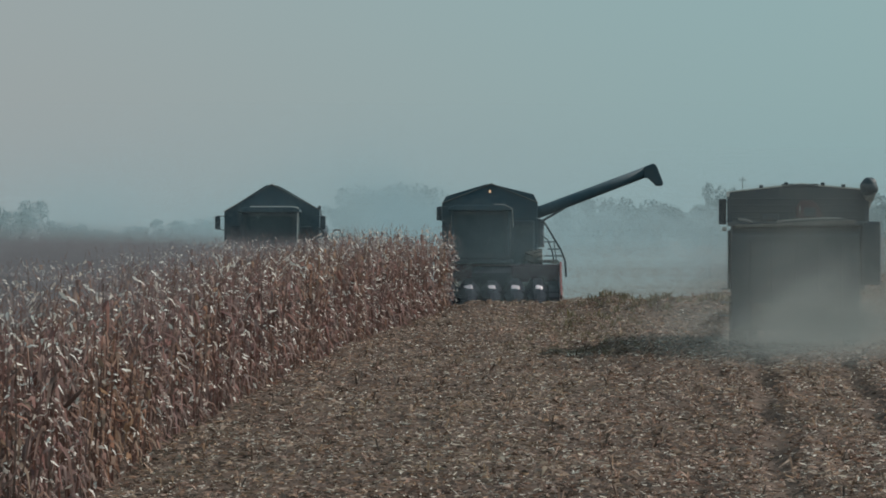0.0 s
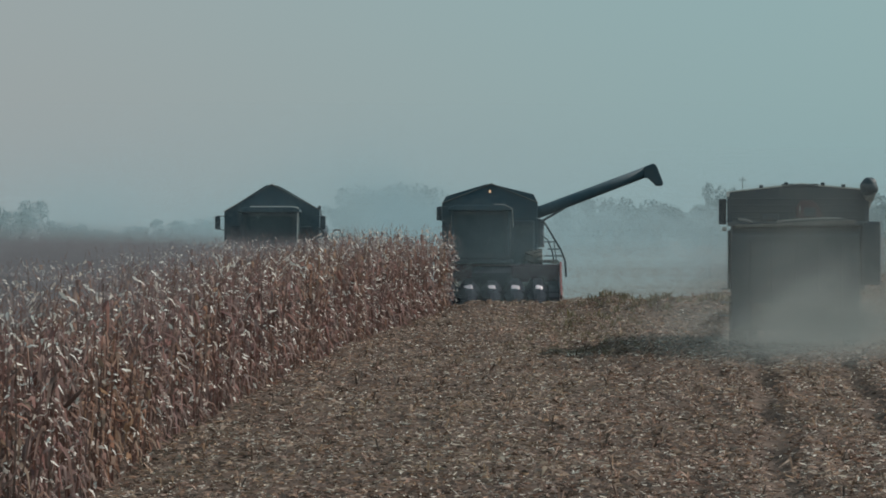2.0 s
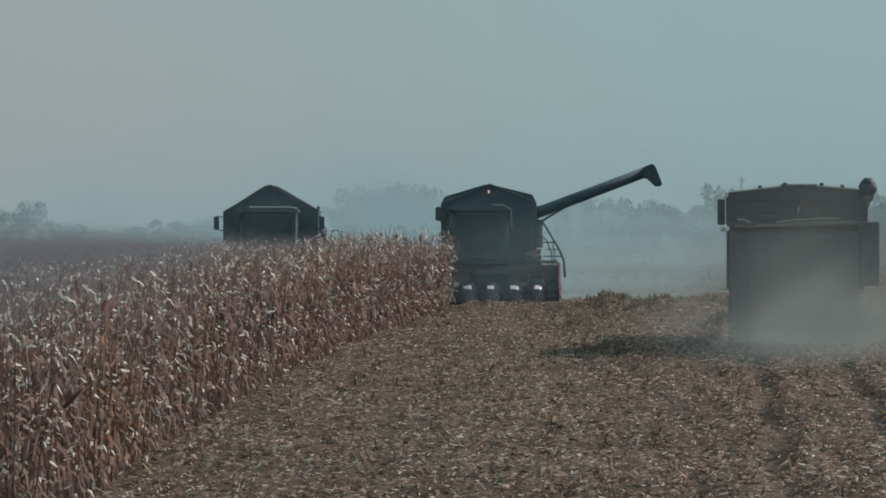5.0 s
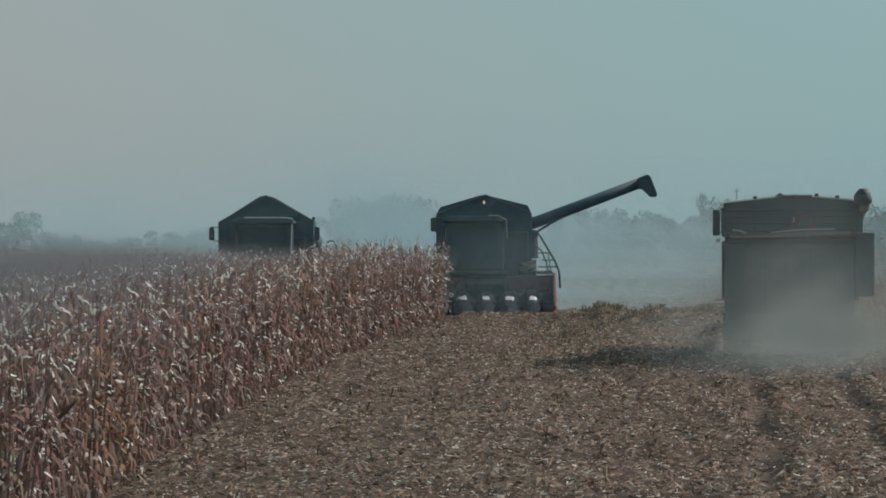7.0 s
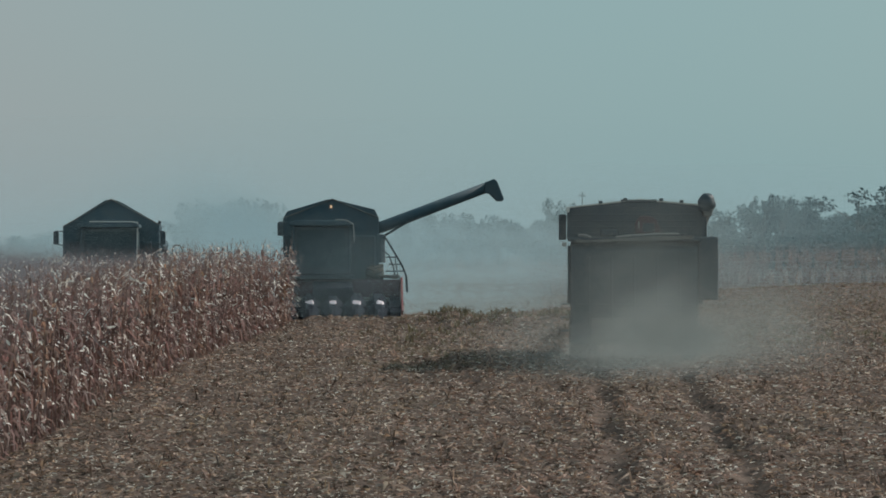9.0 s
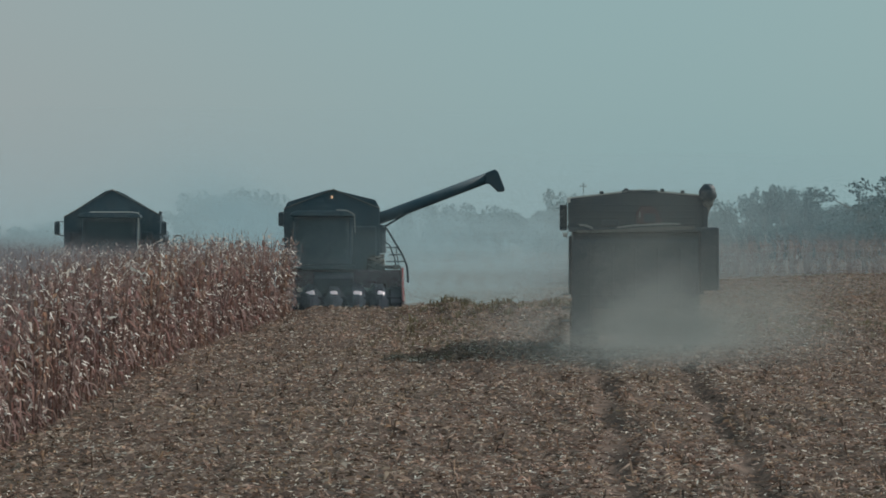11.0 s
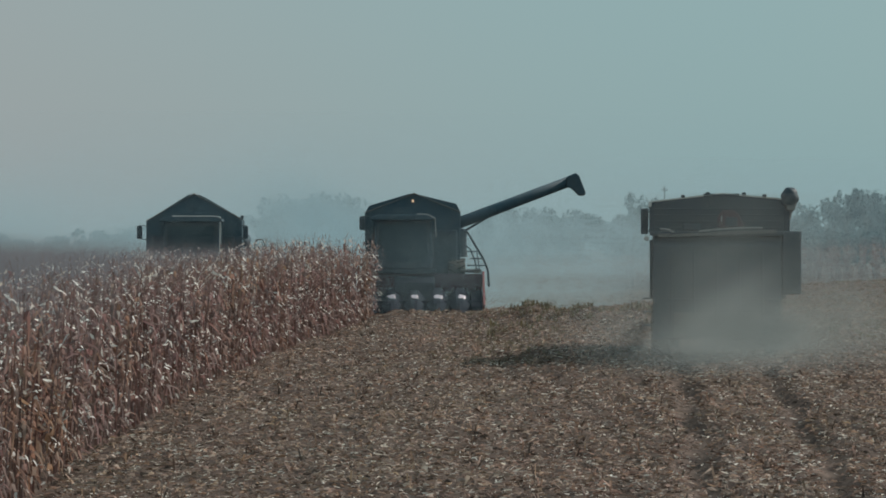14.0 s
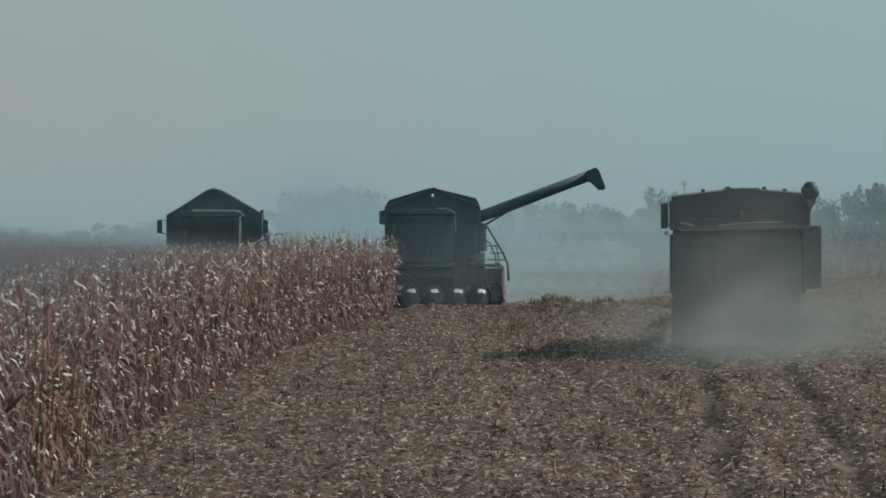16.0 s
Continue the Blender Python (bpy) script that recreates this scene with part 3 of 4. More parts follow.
def combine_front(name, m, label, gable, cab_x, cab_roof, swung):
    """A harvester that faces the camera: local -y is ahead, x across."""
    root = thing(name, m, label, "combine harvester", "combine harvesters")
    body = part("body", prism([(0.1, 0.75), (0.1, 2.55), (5.0, 2.5), (6.1, 2.05), (6.2, 1.1), (5.2, 0.85), (3.2, 0.6)], "x", -1.3, 1.3, 0.06), DARK, root, "dark green body shell")
    for s in (-1, 1):
        panel = part("side_panel", prism([(1.9, 1.05), (1.9, 2.62), (4.9, 2.55), (6.0, 2.15), (6.05, 1.25), (4.6, 1.0)], "x", s * 1.33, s * 1.39, 0.02), CREAM, root, "pale cream-green side panel")
        part("panel_stripe", prism([(1.95, 1.78), (1.95, 1.9), (5.9, 1.84), (5.9, 1.72)], "x", s * 1.392, s * 1.402, 0), GREEN, panel, "green stripe")
        part("panel_latch", block((s * 1.41, 3.6, 1.3), (0.03, 0.16, 0.06), 0.01), DARK, panel)
        wheel(root, s * 1.28, 0.35, 0.82, 0.55, 18)
        wheel(root, s * 1.12, 4.3, 0.5, 0.36, 14)
    part("front_axle", tube([(-1.2, 0.35, 0.82), (1.2, 0.35, 0.82)], 0.14, 10), DARK, root)
    part("rear_axle", block((0, 4.3, 0.55), (1.9, 0.18, 0.18), 0.03), DARK, root)
    # grain tank: open flared box with the peaked front and rear sheet
    tank = part("grain_tank", prism(gable, "y", 0.25, 0.31, 0.015), GREEN, root, "dark green peaked grain tank sheet")
    part("tank_wall", prism(gable, "y", 2.55, 2.61, 0.015), GREEN, tank)
    lo = min(p[1] for p in gable)
    top = [p for p in gable if p[1] > lo + 0.2]
    left, right = min(top), max(top)
    for p in (left, right):
        part("tank_wall", block((p[0] * 0.985, 1.43, (p[1] + lo) / 2), (0.05, 2.26, p[1] - lo), 0.01), GREEN, tank)
    apex = max(top, key=lambda p: p[1])
    for p in (left, right):
        part("tank_rim", tube([(p[0], 0.22, p[1]), (apex[0], 0.22, apex[1])], 0.022, 6), GREY, tank, "thin folded rim painted white as sunlit")
    part("tank_rim", tube([(apex[0], 0.22, apex[1]), (apex[0], 2.6, apex[1])], 0.03, 6), GREY, tank)
    part("grain_heap", prism([(left[0] * 0.9, lo + 0.1), (right[0] * 0.9, lo + 0.1), (right[0] * 0.85, lo + 0.55), (apex[0], lo + 0.85), (left[0] * 0.85, lo + 0.5)], "y", 0.4, 2.5, 0.05), LITTER, tank, "heap of corn grain")
    # cab
    cab = part("cab", prism([(-0.86, 1.35), (0.86, 1.35), (0.9, 1.7), (0.86, cab_roof - 0.12), (-0.86, cab_roof - 0.12), (-0.9, 1.7)], "y", -1.25, 0.2, 0.05), DARK, root, "dark cab shell")
    cab.location.x = cab_x
    part("windscreen", prism([(-0.74, 1.55), (0.74, 1.55), (0.76, 1.8), (0.74, cab_roof - 0.24), (-0.74, cab_roof - 0.24), (-0.76, 1.8)], "y", -1.275, -1.255, 0.004), GLASS, cab, "large tinted windscreen")
    for s in (-1, 1):
        part("side_window", prism([(-1.1, 1.65), (-1.1, cab_roof - 0.25), (0.05, cab_roof - 0.25), (0.05, 1.65)], "x", s * 0.895, s * 0.91, 0.003), GLASS, cab)
        part("cab_pillar", tube([(s * 0.83, -1.29, 1.5), (s * 0.85, -1.29, cab_roof - 0.15)], 0.03, 6), GREEN, cab, "dark cab pillar")
        part("work_lamp", block((s * 0.6, -1.33, cab_roof - 0.02), (0.16, 0.1, 0.09), 0.02), GREY, cab)
    roof = part("cab_roof", prism([(-0.98, cab_roof - 0.12), (0.98, cab_roof - 0.12), (0.96, cab_roof - 0.02), (0.75, cab_roof + 0.05), (-0.75, cab_roof + 0.05), (-0.96, cab_roof - 0.02)], "y", -1.45, 0.2, 0.03), GREEN, cab, "dark cab roof")
    # pale tube paints the light caught by the cab's roof edge and pillar
    edge = [(0.42, -1.46, cab_roof + 0.07), (0.74, -1.46, cab_roof + 0.06), (0.97, -1.46, cab_roof - 0.07), (1.0, -1.4, cab_roof - 0.62)] if swung else \
        [(-0.58, -1.46, cab_roof + 0.06), (0.72, -1.46, cab_roof + 0.06), (0.92, -1.46, cab_roof + 0.03), (0.92, -1.4, cab_roof - 0.1), (0.88, -1.36, 1.75)]
    part("lit_roof_edge", tube(edge, 0.02, 6), PALE if swung else WHITE, roof, "pale tube for the sunlit line along the roof edge")
    part("wiper", tube([(0.1, -1.3, 1.6), (0.35, -1.3, 2.1)], 0.012, 5), DARK, cab)
    part("seat", prism([(-0.5, 1.5), (-0.5, 1.6), (-0.15, 1.65), (-0.05, 2.2), (0.05, 2.2), (0.0, 1.5)], "x", -0.22, 0.22, 0.03), DARK, cab)
    part("cab_floor", block((cab_x, -0.55, 1.28), (2.0, 1.5, 0.1), 0.02), DARK, root)
    # front wall below the tank, beside the cab
    part("front_wall", prism([(left[0], 1.15), (right[0], 1.15), (right[0], lo + 0.05), (left[0], lo + 0.05)], "y", 0.15, 0.24, 0.02), GREEN, root, "dark green front sheet")
    part("model_plate", block((1.05, 0.13, 2.02), (0.42, 0.03, 0.07), 0.01), WHITE, root, "pale plate with worn writing")
    for s in (-1,) if swung else (-1, 1):
        mirror(root, left[0] - (0.06 if swung else 0.16) if s < 0 else right[0] + 0.13, -0.4, 2.75 if swung else 2.65, s)
    if not swung:
        part("guard_loop", tube([(1.95, -0.6, 1.3), (1.97, -0.6, 2.3), (2.05, -0.6, 2.42), (2.2, -0.6, 2.42), (2.28, -0.6, 2.3), (2.3, -0.6, 1.3)], 0.025, 6), GREY, root, "bent tube guard loop")
    # ladder, platform and rails on the side of the auger
    plat = part("platform", block((1.72, -0.4, 1.3), (0.62, 1.2, 0.06), 0.015), GREY, root, "grated steel platform")
    for y in (-0.95, 0.1):
        part("handrail", tube([(1.5, y, 2.5), (1.62, y, 2.45), (1.86, y, 2.05), (2.1, y, 1.65), (2.24, y, 1.3), (2.27, y, 0.8)], 0.028, 6), DARK, plat, "bent tube handrail")
    for y in (-0.6, -0.25):
        part("rail_post", tube([(1.98, y, 1.3), (1.9, y, 1.85)], 0.016, 6), DARK, plat)
    for z, xa, xb in ((1.45, 1.6, 2.2), (1.66, 1.7, 2.08), (1.88, 1.6, 1.98)):
        part("guard_bar", tube([(xa, -0.97, z), (xb, -0.97, z)], 0.022, 6), DARK, plat)
    part("handrail", tube([(1.5, -0.5, 2.1), (1.7, -0.5, 1.95), (1.84, -0.5, 1.6), (1.9, -0.5, 1.3)], 0.025, 6), DARK, plat)
    for z, x in ((1.98, 1.9), (1.62, 2.12)):
        part("rail_bar", tube([(x, -0.95, z), (x, 0.1, z)], 0.018, 6), DARK, plat)
    lad = part("ladder", tube([(2.02, -0.9, 1.3), (2.16, -0.9, 0.35)], 0.024, 6), GREY, root, "steel access ladder")
    part("ladder_rail", tube([(2.02, -0.45, 1.3), (2.16, -0.45, 0.35)], 0.024, 6), GREY, lad)
    for k in range(4):
        part("rung", block((2.04 + 0.035 * k, -0.67, 1.1 - 0.24 * k), (0.1, 0.45, 0.03), 0.006), GREY, lad)
    # unloading auger: swung out, or folded back along the side
    if not swung:
        aug = part("unloading_auger", tube([(1.35, 0.9, 2.3), (1.5, 1.3, 2.4), (1.5, 5.4, 2.45)], 0.17, 16), GREEN, root, "dark green unloading auger folded back", smooth=True)
        part("auger_spout", prism([(1.36, 2.6), (1.64, 2.6), (1.62, 2.1), (1.4, 2.1)], "y", 5.3, 5.65, 0.04), GREEN, aug)
        part("exhaust_pipe", tube([(1.5, 1.0, 2.4), (1.5, 1.0, 3.12), (1.53, 1.0, 3.2)], 0.055, 10), DARK, root)
    else:
        aug = part("unloading_auger", tube([(1.3, 0.9, 2.76), (1.7, 0.9, 2.9), (4.98, 1.0, 4.14)], [0.185, 0.18, 0.165], 16), GREEN, root, "dark green unloading auger swung out sideways", smooth=True)
        part("auger_spout", prism([(4.72, 4.22), (5.02, 4.34), (5.12, 4.26), (5.33, 3.72), (5.3, 3.63), (5.1, 3.63), (4.9, 3.9), (4.72, 3.87)], "y", 0.8, 1.2, 0.04), GREEN, aug, "bent rubber spout")
        part("auger_elbow", tube([(1.38, 0.9, 1.7), (1.36, 0.9, 2.3), (1.4, 0.9, 2.6)], 0.24, 14), DARK, aug)
        part("auger_brace", tube([(1.5, 0.9, 2.5), (2.3, 0.93, 2.98)], 0.04, 6), DARK, aug)
    # exhaust, beacon, rear details
    if swung:
        b = part("beacon", tube([(-0.08, 0.18, gable[0][1] + 1.4), (-0.08, 0.18, gable[0][1] + 1.49)], 0.033, 10), LAMP, root, "small lit amber beacon")
        b.location.z = apex[1] - 0.28 - (gable[0][1] + 1.4)
    part("engine_hood", block((0, 3.7, 2.7), (2.2, 1.9, 0.45), 0.08), GREEN, root)
    part("air_intake", tube([(-0.6, 3.4, 2.8), (-0.6, 3.4, 3.15)], 0.16, 12), DARK, root)
    part("straw_hood", prism([(6.1, 0.9), (6.1, 2.0), (6.6, 1.5), (6.7, 0.8)], "x", -0.8, 0.8, 0.03), DARK, root)
    arm = part("rear_arm", tube([(1.35, 5.7, 1.25), (1.9, 5.8, 1.2)], 0.05, 8), DARK, root)
    part("tail_lamp", block((1.98, 5.8, 1.22), (0.2, 0.14, 0.16), 0.03), GREY, arm)
    part("feeder_house", prism([(-2.0, 0.45), (-2.0, 0.95), (-0.1, 1.35), (0.2, 1.3), (0.2, 0.8)], "x", -0.6, 0.6, 0.03), SHADE_BLACK, root)
    for s in (-0.75, 0.75):
        part("lift_cylinder", tube([(s, -1.9, 0.5), (s, 0.0, 0.85)], 0.05, 8), DARK, root)
    return root


def corn_header(m):
    """Four-row header: trough, end shields, snouts with pale blocks for their glints."""
    h = thing("corn_header", m, "dusty red corn header darkened as shaded, with pale glints on its snouts", "corn header")
    part("back_frame", prism([(-1.25, 0.3), (-1.1, 1.15), (-0.9, 1.2), (-0.85, 0.3)], "x", -1.85, 1.85, 0.02), MAROON, h, "dusty red back frame, darkened as shaded")
    part("trough", prism([(-1.95, 0.32), (-1.7, 0.22), (-1.2, 0.22), (-1.05, 0.4), (-1.15, 0.45), (-1.3, 0.3), (-1.7, 0.3), (-1.9, 0.4)], "x", -1.85, 1.85, 0), DARK, h)
    screw = part("cross_auger", tube([(-1.8, -1.45, 0.55), (1.8, -1.45, 0.55)], 0.12, 10), GREY, h)
    bm = bmesh.new()
    prev = None
    for k in range(121):
        a, x = k * 0.52, -1.75 + 3.5 * k / 120
        d = a if k < 60 else -a
        v = [bm.verts.new((x, -1.45 + r * math.cos(d), 0.55 + r * math.sin(d))) for r in (0.11, 0.25)]
        if prev:
            bm.faces.new((prev[0], prev[1], v[1], v[0]))
        prev = v
    part("flighting", bm, GREY, screw)
    for k in range(5):
        x = -1.56 + 0.68 * k
        bm = bmesh.new()
        ring = []
        for y, w, zt, zb in ((-1.6, 0.335, 0.78, 0.1), (-2.2, 0.335, 0.68, 0.08), (-2.8, 0.3, 0.46, 0.05), (-3.3, 0.22, 0.24, 0.04), (-3.5, 0.12, 0.1, 0.04)):
            ring.append([bm.verts.new(p) for p in ((x - w, y, zb), (x - w, y, zb * 0.4 + zt * 0.6), (x - w * 0.35, y, zt), (x + w * 0.35, y, zt), (x + w, y, zb * 0.4 + zt * 0.6), (x + w, y, zb))])
        for a, b in zip(ring, ring[1:]):
            for i in range(6):
                bm.faces.new((a[i], a[(i + 1) % 6], b[(i + 1) % 6], b[i]))
        bm.faces.new(ring[0]), bm.faces.new(ring[-1])
        sn = part("snout", bm, SHADE_BLACK, h, "gathering snout blackened as shaded")
        # pale pink colour stands in for the glint on each snout
        part("snout_shield", block((x - 0.02 + 0.02 * k, -2.62, 0.485), (0.22 + 0.04 * (k % 2), 0.26, 0.12), 0.045, turn=Euler((radians(30), radians(11 * (k - 2.4)), radians(5 * (k % 3 - 1)))).to_matrix().to_4x4()), GLINT_PALE, sn, "metal shield in the pale pink of its glint")
        part("snout_tip", tube([(x, -3.1, 0.27), (x, -3.45, 0.13), (x, -3.62, 0.07)], [0.09, 0.05, 0.012], 8), SHADE_BLACK, sn, "snout tip blackened as shaded")
    for s in (-1, 1):
        part("end_shield", prism([(-0.85, 0.25), (-0.85, 1.25), (-1.3, 1.28), (-2.2, 0.75), (-3.0, 0.3), (-2.2, 0.15)], "x", s * 1.86, s * 1.92, 0.015), RED, h, "faded red end shield, lightened as sunlit")
        part("end_lamp", block((s * 1.95, -1.1, 0.3), (0.06, 0.16, 0.2), 0.02), WHITE, h)
    # added sheet, stands for the dark shaded band below the snout shields
    part("shade_apron", block((0, -2.72, 0.23), (3.66, 0.05, 0.36), 0.02), SHADE_BLACK, h, "added dark sheet for the shade low on the header")
    part("knife_bar", block((0, -1.98, 0.28), (3.7, 0.08, 0.1), 0.01), DARK, h)
    part("outer_divider", prism([(-1.6, 0.1), (-1.6, 0.7), (-2.3, 0.55), (-3.0, 0.25), (-3.0, 0.06)], "x", 1.5, 1.84, 0.03), SHADE_BLACK, h, "dark outer divider")
    for s in (-1, 1):
        part("skid", block((s * 1.2, -1.4, 0.08), (0.2, 0.6, 0.17), 0.03), DARK, h)
    return h


def stand(x, y, turn):
    return pose(x, y, float(ground_z(x, y)) + 0.02, 0, 0, turn)


GABLE_1 = [(-1.52, 1.9), (1.52, 1.9), (1.54, 3.07), (0.22, 3.84), (0.0, 3.88), (-0.18, 3.86), (-1.52, 3.01)]
GABLE_2 = [(-1.55, 1.75), (1.34, 1.75), (1.4, 3.1), (1.27, 3.36), (-0.04, 3.68), (-0.2, 3.67), (-1.44, 3.3), (-1.57, 3.08)]
combine_front("combine_harvester", stand(-5.5, 76.0, 1.0), "dark green combine harvester facing out of the standing corn", GABLE_1, 0.0, 3.09, False)
PLACE_2 = stand(1.6, 76.8, -2.0) @ Matrix.Scale(1.045, 4)
combine_front("combine_harvester", PLACE_2, "dark green and cream combine harvester with its unloading auger swung out", GABLE_2, -0.35, 2.95, True)
corn_header(PLACE_2 @ pose(0.2, 0, 0))
corn_header(stand(-5.5, 76.0, 1.0))


def combine_rear(m):
    """A harvester driving away: local -y is its rear, which the camera sees."""
    r = thing("combine_harvester", m, "dusty dark grey combine harvester seen from behind in its own dust", "combine harvester", "combine harvesters")
    part("body", prism([(0.0, 1.25), (0.0, 2.62), (0.3, 2.72), (5.2, 2.72), (5.2, 1.0), (1.2, 0.95)], "x", -1.42, 1.42, 0.05), DARK, r, "dusty dark rear body shell")
    for s, w in ((-1, 0.05), (1, 0.09)):
        part("side_panel", prism([(0.1, 1.3), (0.05, 2.6), (4.6, 2.6), (4.6, 1.2)], "x", s * 1.43, s * (1.43 + w), 0.02), DARK, r, "dusty dark side panel")
        wheel(r, s * 1.26, 1.1, 0.56, 0.42, 14)
        wheel(r, s * 1.17, 4.6, 0.85, 0.6, 18)
    part("side_guard", block((1.635, 0.9, 2.09), (0.43, 1.8, 1.4), 0.04), DARK, r, "outer grey side guard")
    part("rear_axle", block((0, 1.1, 0.6), (2.0, 0.2, 0.2), 0.03), DARK, r)
    part("front_axle", tube([(-1.1, 4.6, 0.85), (1.1, 4.6, 0.85)], 0.15, 10), DARK, r)
    hood = part("rear_hood", prism([(-0.15, 0.4), (-0.15, 2.5), (0.05, 2.62), (0.05, 0.38)], "x", -1.4, 1.4, 0.04), DARK, r, "flat dusty rear hood")
    for k in range(5):
        part("hood_rib", block((-1.0 + 0.5 * k, -0.17, 1.6), (0.05, 0.05, 1.5), 0.012), DARK, hood)
    part("hood_seam", block((0, -0.17, 1.28), (2.5, 0.04, 0.05), 0.01), DARK, hood)
    part("deflector", prism([(-0.55, 0.45), (-0.15, 1.0), (0.0, 1.0), (-0.45, 0.4)], "x", -0.95, 0.95, 0.015), RUBBER, hood, "rubber straw deflector")
    # upper deck: grain tank with a slightly peaked rim
    rear = [(-1.5, 2.75), (1.5, 2.75), (1.5, 3.5), (0.12, 3.63), (-1.5, 3.45)]
    tank = part("grain_tank", prism(rear, "y", 0.35, 0.41, 0.012), DARK, r, "dark ribbed grain tank wall")
    part("tank_wall", prism(rear, "y", 3.2, 3.26, 0.012), DARK, tank)
    for s, z in ((-1, 3.45), (1, 3.5)):
        part("tank_wall", block((s * 1.475, 1.8, (2.75 + z) / 2), (0.05, 2.84, z - 2.75), 0.01), DARK, tank)
    # white in place of the sun caught along the rim
    part("tank_rim", tube([(-1.5, 0.34, 3.45), (0.12, 0.34, 3.63), (1.5, 0.34, 3.5)], 0.022, 6), WHITE, tank, "folded rim painted white as sunlit")
    for k in range(4):
        part("tank_rib", block((0, 0.335, 2.87 + 0.14 * k), (2.8, 0.03, 0.03), 0.008), DARK, tank)
    for x, z in ((-0.75, 3.55), (-0.2, 3.61), (0.6, 3.6), (1.05, 3.56)):
        part("rim_bracket", block((x, 0.36, z + 0.02), (0.09, 0.1, 0.07), 0.015), DARK, tank)
    part("grain_heap", prism([(-1.35, 2.8), (1.35, 2.8), (1.3, 3.2), (0, 3.45), (-1.3, 3.15)], "y", 0.5, 3.1, 0.05), LITTER, tank, "heap of corn grain")
    cover = part("fan_cover", prism([(0.02, 2.86), (0.62, 2.86), (0.5, 3.16), (0.38, 3.26), (0.12, 3.26), (0.02, 3.12)], "y", 0.22, 0.33, 0.03), MAROON, r, "dusty dark red fan cover")
    part("cover_edge", tube([(0.1, 0.2, 3.0), (0.1, 0.2, 3.14)], 0.018, 6), PALE, cover, "thin pale stripe")
    part("cover_grille", block((0.32, 0.2, 3.0), (0.26, 0.03, 0.2), 0.01), DARK, cover)
    part("rim_cap", block((0.1, 0.36, 3.595), (0.8, 0.08, 0.07), 0.015), DARK, tank, "raised middle of the rim")
    # white block painted in as a glint on the corner
    part("corner_glint", block((-1.48, 0.32, 3.4), (0.07, 0.06, 0.12), 0.015), WHITE, tank, "white block for the glint on the tank corner")
    # ledge with pipes between body and tank
    part("ledge", block((0, 0.12, 2.74), (2.95, 0.5, 0.1), 0.03), DARK, r)
    part("ledge_rail", tube([(-0.4, -0.15, 2.79), (0.0, -0.16, 2.83), (0.5, -0.16, 2.86), (1.0, -0.16, 2.86)], 0.02, 8), PALE, r, "thin pale rail")
    part("hose", tube([(-1.24, -0.14, 2.84), (-1.08, -0.16, 2.83), (-0.94, -0.15, 2.77)], 0.024, 8), PALE, r, "pale bent hydraulic hose")
    part("ledge_fold", prism([(-1.3, 2.72), (-0.5, 2.74), (0.3, 2.8), (1.3, 2.82), (1.3, 2.74), (-1.3, 2.66)], "y", -0.16, -0.12, 0.01), GREY, r, "bent grey cover sheet")
    part("tool_box", block((-0.55, -0.02, 2.88), (0.4, 0.2, 0.16), 0.04), DARK, r)
    mirror(r, -1.62, 0.9, 3.02, -1, 0.58)
    part("marker_lamp", block((-1.56, 0.3, 2.63), (0.1, 0.08, 0.1), 0.025), WHITE, r, "small pale marker lamp")
    part("cab_roof", prism([(-0.9, 3.1), (0.9, 3.1), (0.85, 3.28), (-0.85, 3.28)], "y", 4.0, 5.7, 0.04), WHITE, r)
    part("cab", prism([(-0.85, 1.5), (0.85, 1.5), (0.85, 3.1), (-0.85, 3.1)], "y", 4.1, 5.6, 0.04), GLASS, r, "dark glazed cab")
    # auger folded along the side, its end high at the rear
    aug = part("unloading_auger", tube([(1.52, 4.2, 2.9), (1.56, 2.0, 3.25), (1.6, 0.15, 3.48)], 0.15, 14), GREY, r, "grey unloading auger folded along the side", smooth=True)
    bm = bmesh.new()
    bmesh.ops.create_uvsphere(bm, u_segments=18, v_segments=12, radius=0.21, matrix=pose(1.6, 0.1, 3.53) @ Matrix.Diagonal((0.95, 1.1, 1.1, 1)))
    for v in bm.verts:
        v.co += 0.012 * Vector((math.sin(v.co.z * 31), 0, math.sin(v.co.x * 37 + v.co.y * 23)))
    part("auger_cap", bm, DARK, aug, "rounded auger end cap", smooth=True)
    part("auger_spout", prism([(1.47, 3.5), (1.75, 3.5), (1.71, 3.24), (1.53, 3.24)], "y", -0.05, 0.22, 0.04), GREY, aug)
    part("auger_bracket", block((1.55, 0.4, 2.98), (0.12, 0.14, 0.6), 0.02), DARK, aug)
    part("exhaust_pipe", tube([(0.9, 2.6, 2.8), (0.9, 2.6, 3.5)], 0.06, 10), DARK, r)
    for k in range(3):
        part("ladder_step", block((-1.55, 0.2, 0.7 + 0.3 * k), (0.18, 0.3, 0.03), 0.008), GREY, r)
    return r


combine_rear(stand(7.6, 51.2, -8.5) @ Matrix.Scale(0.98, 4))


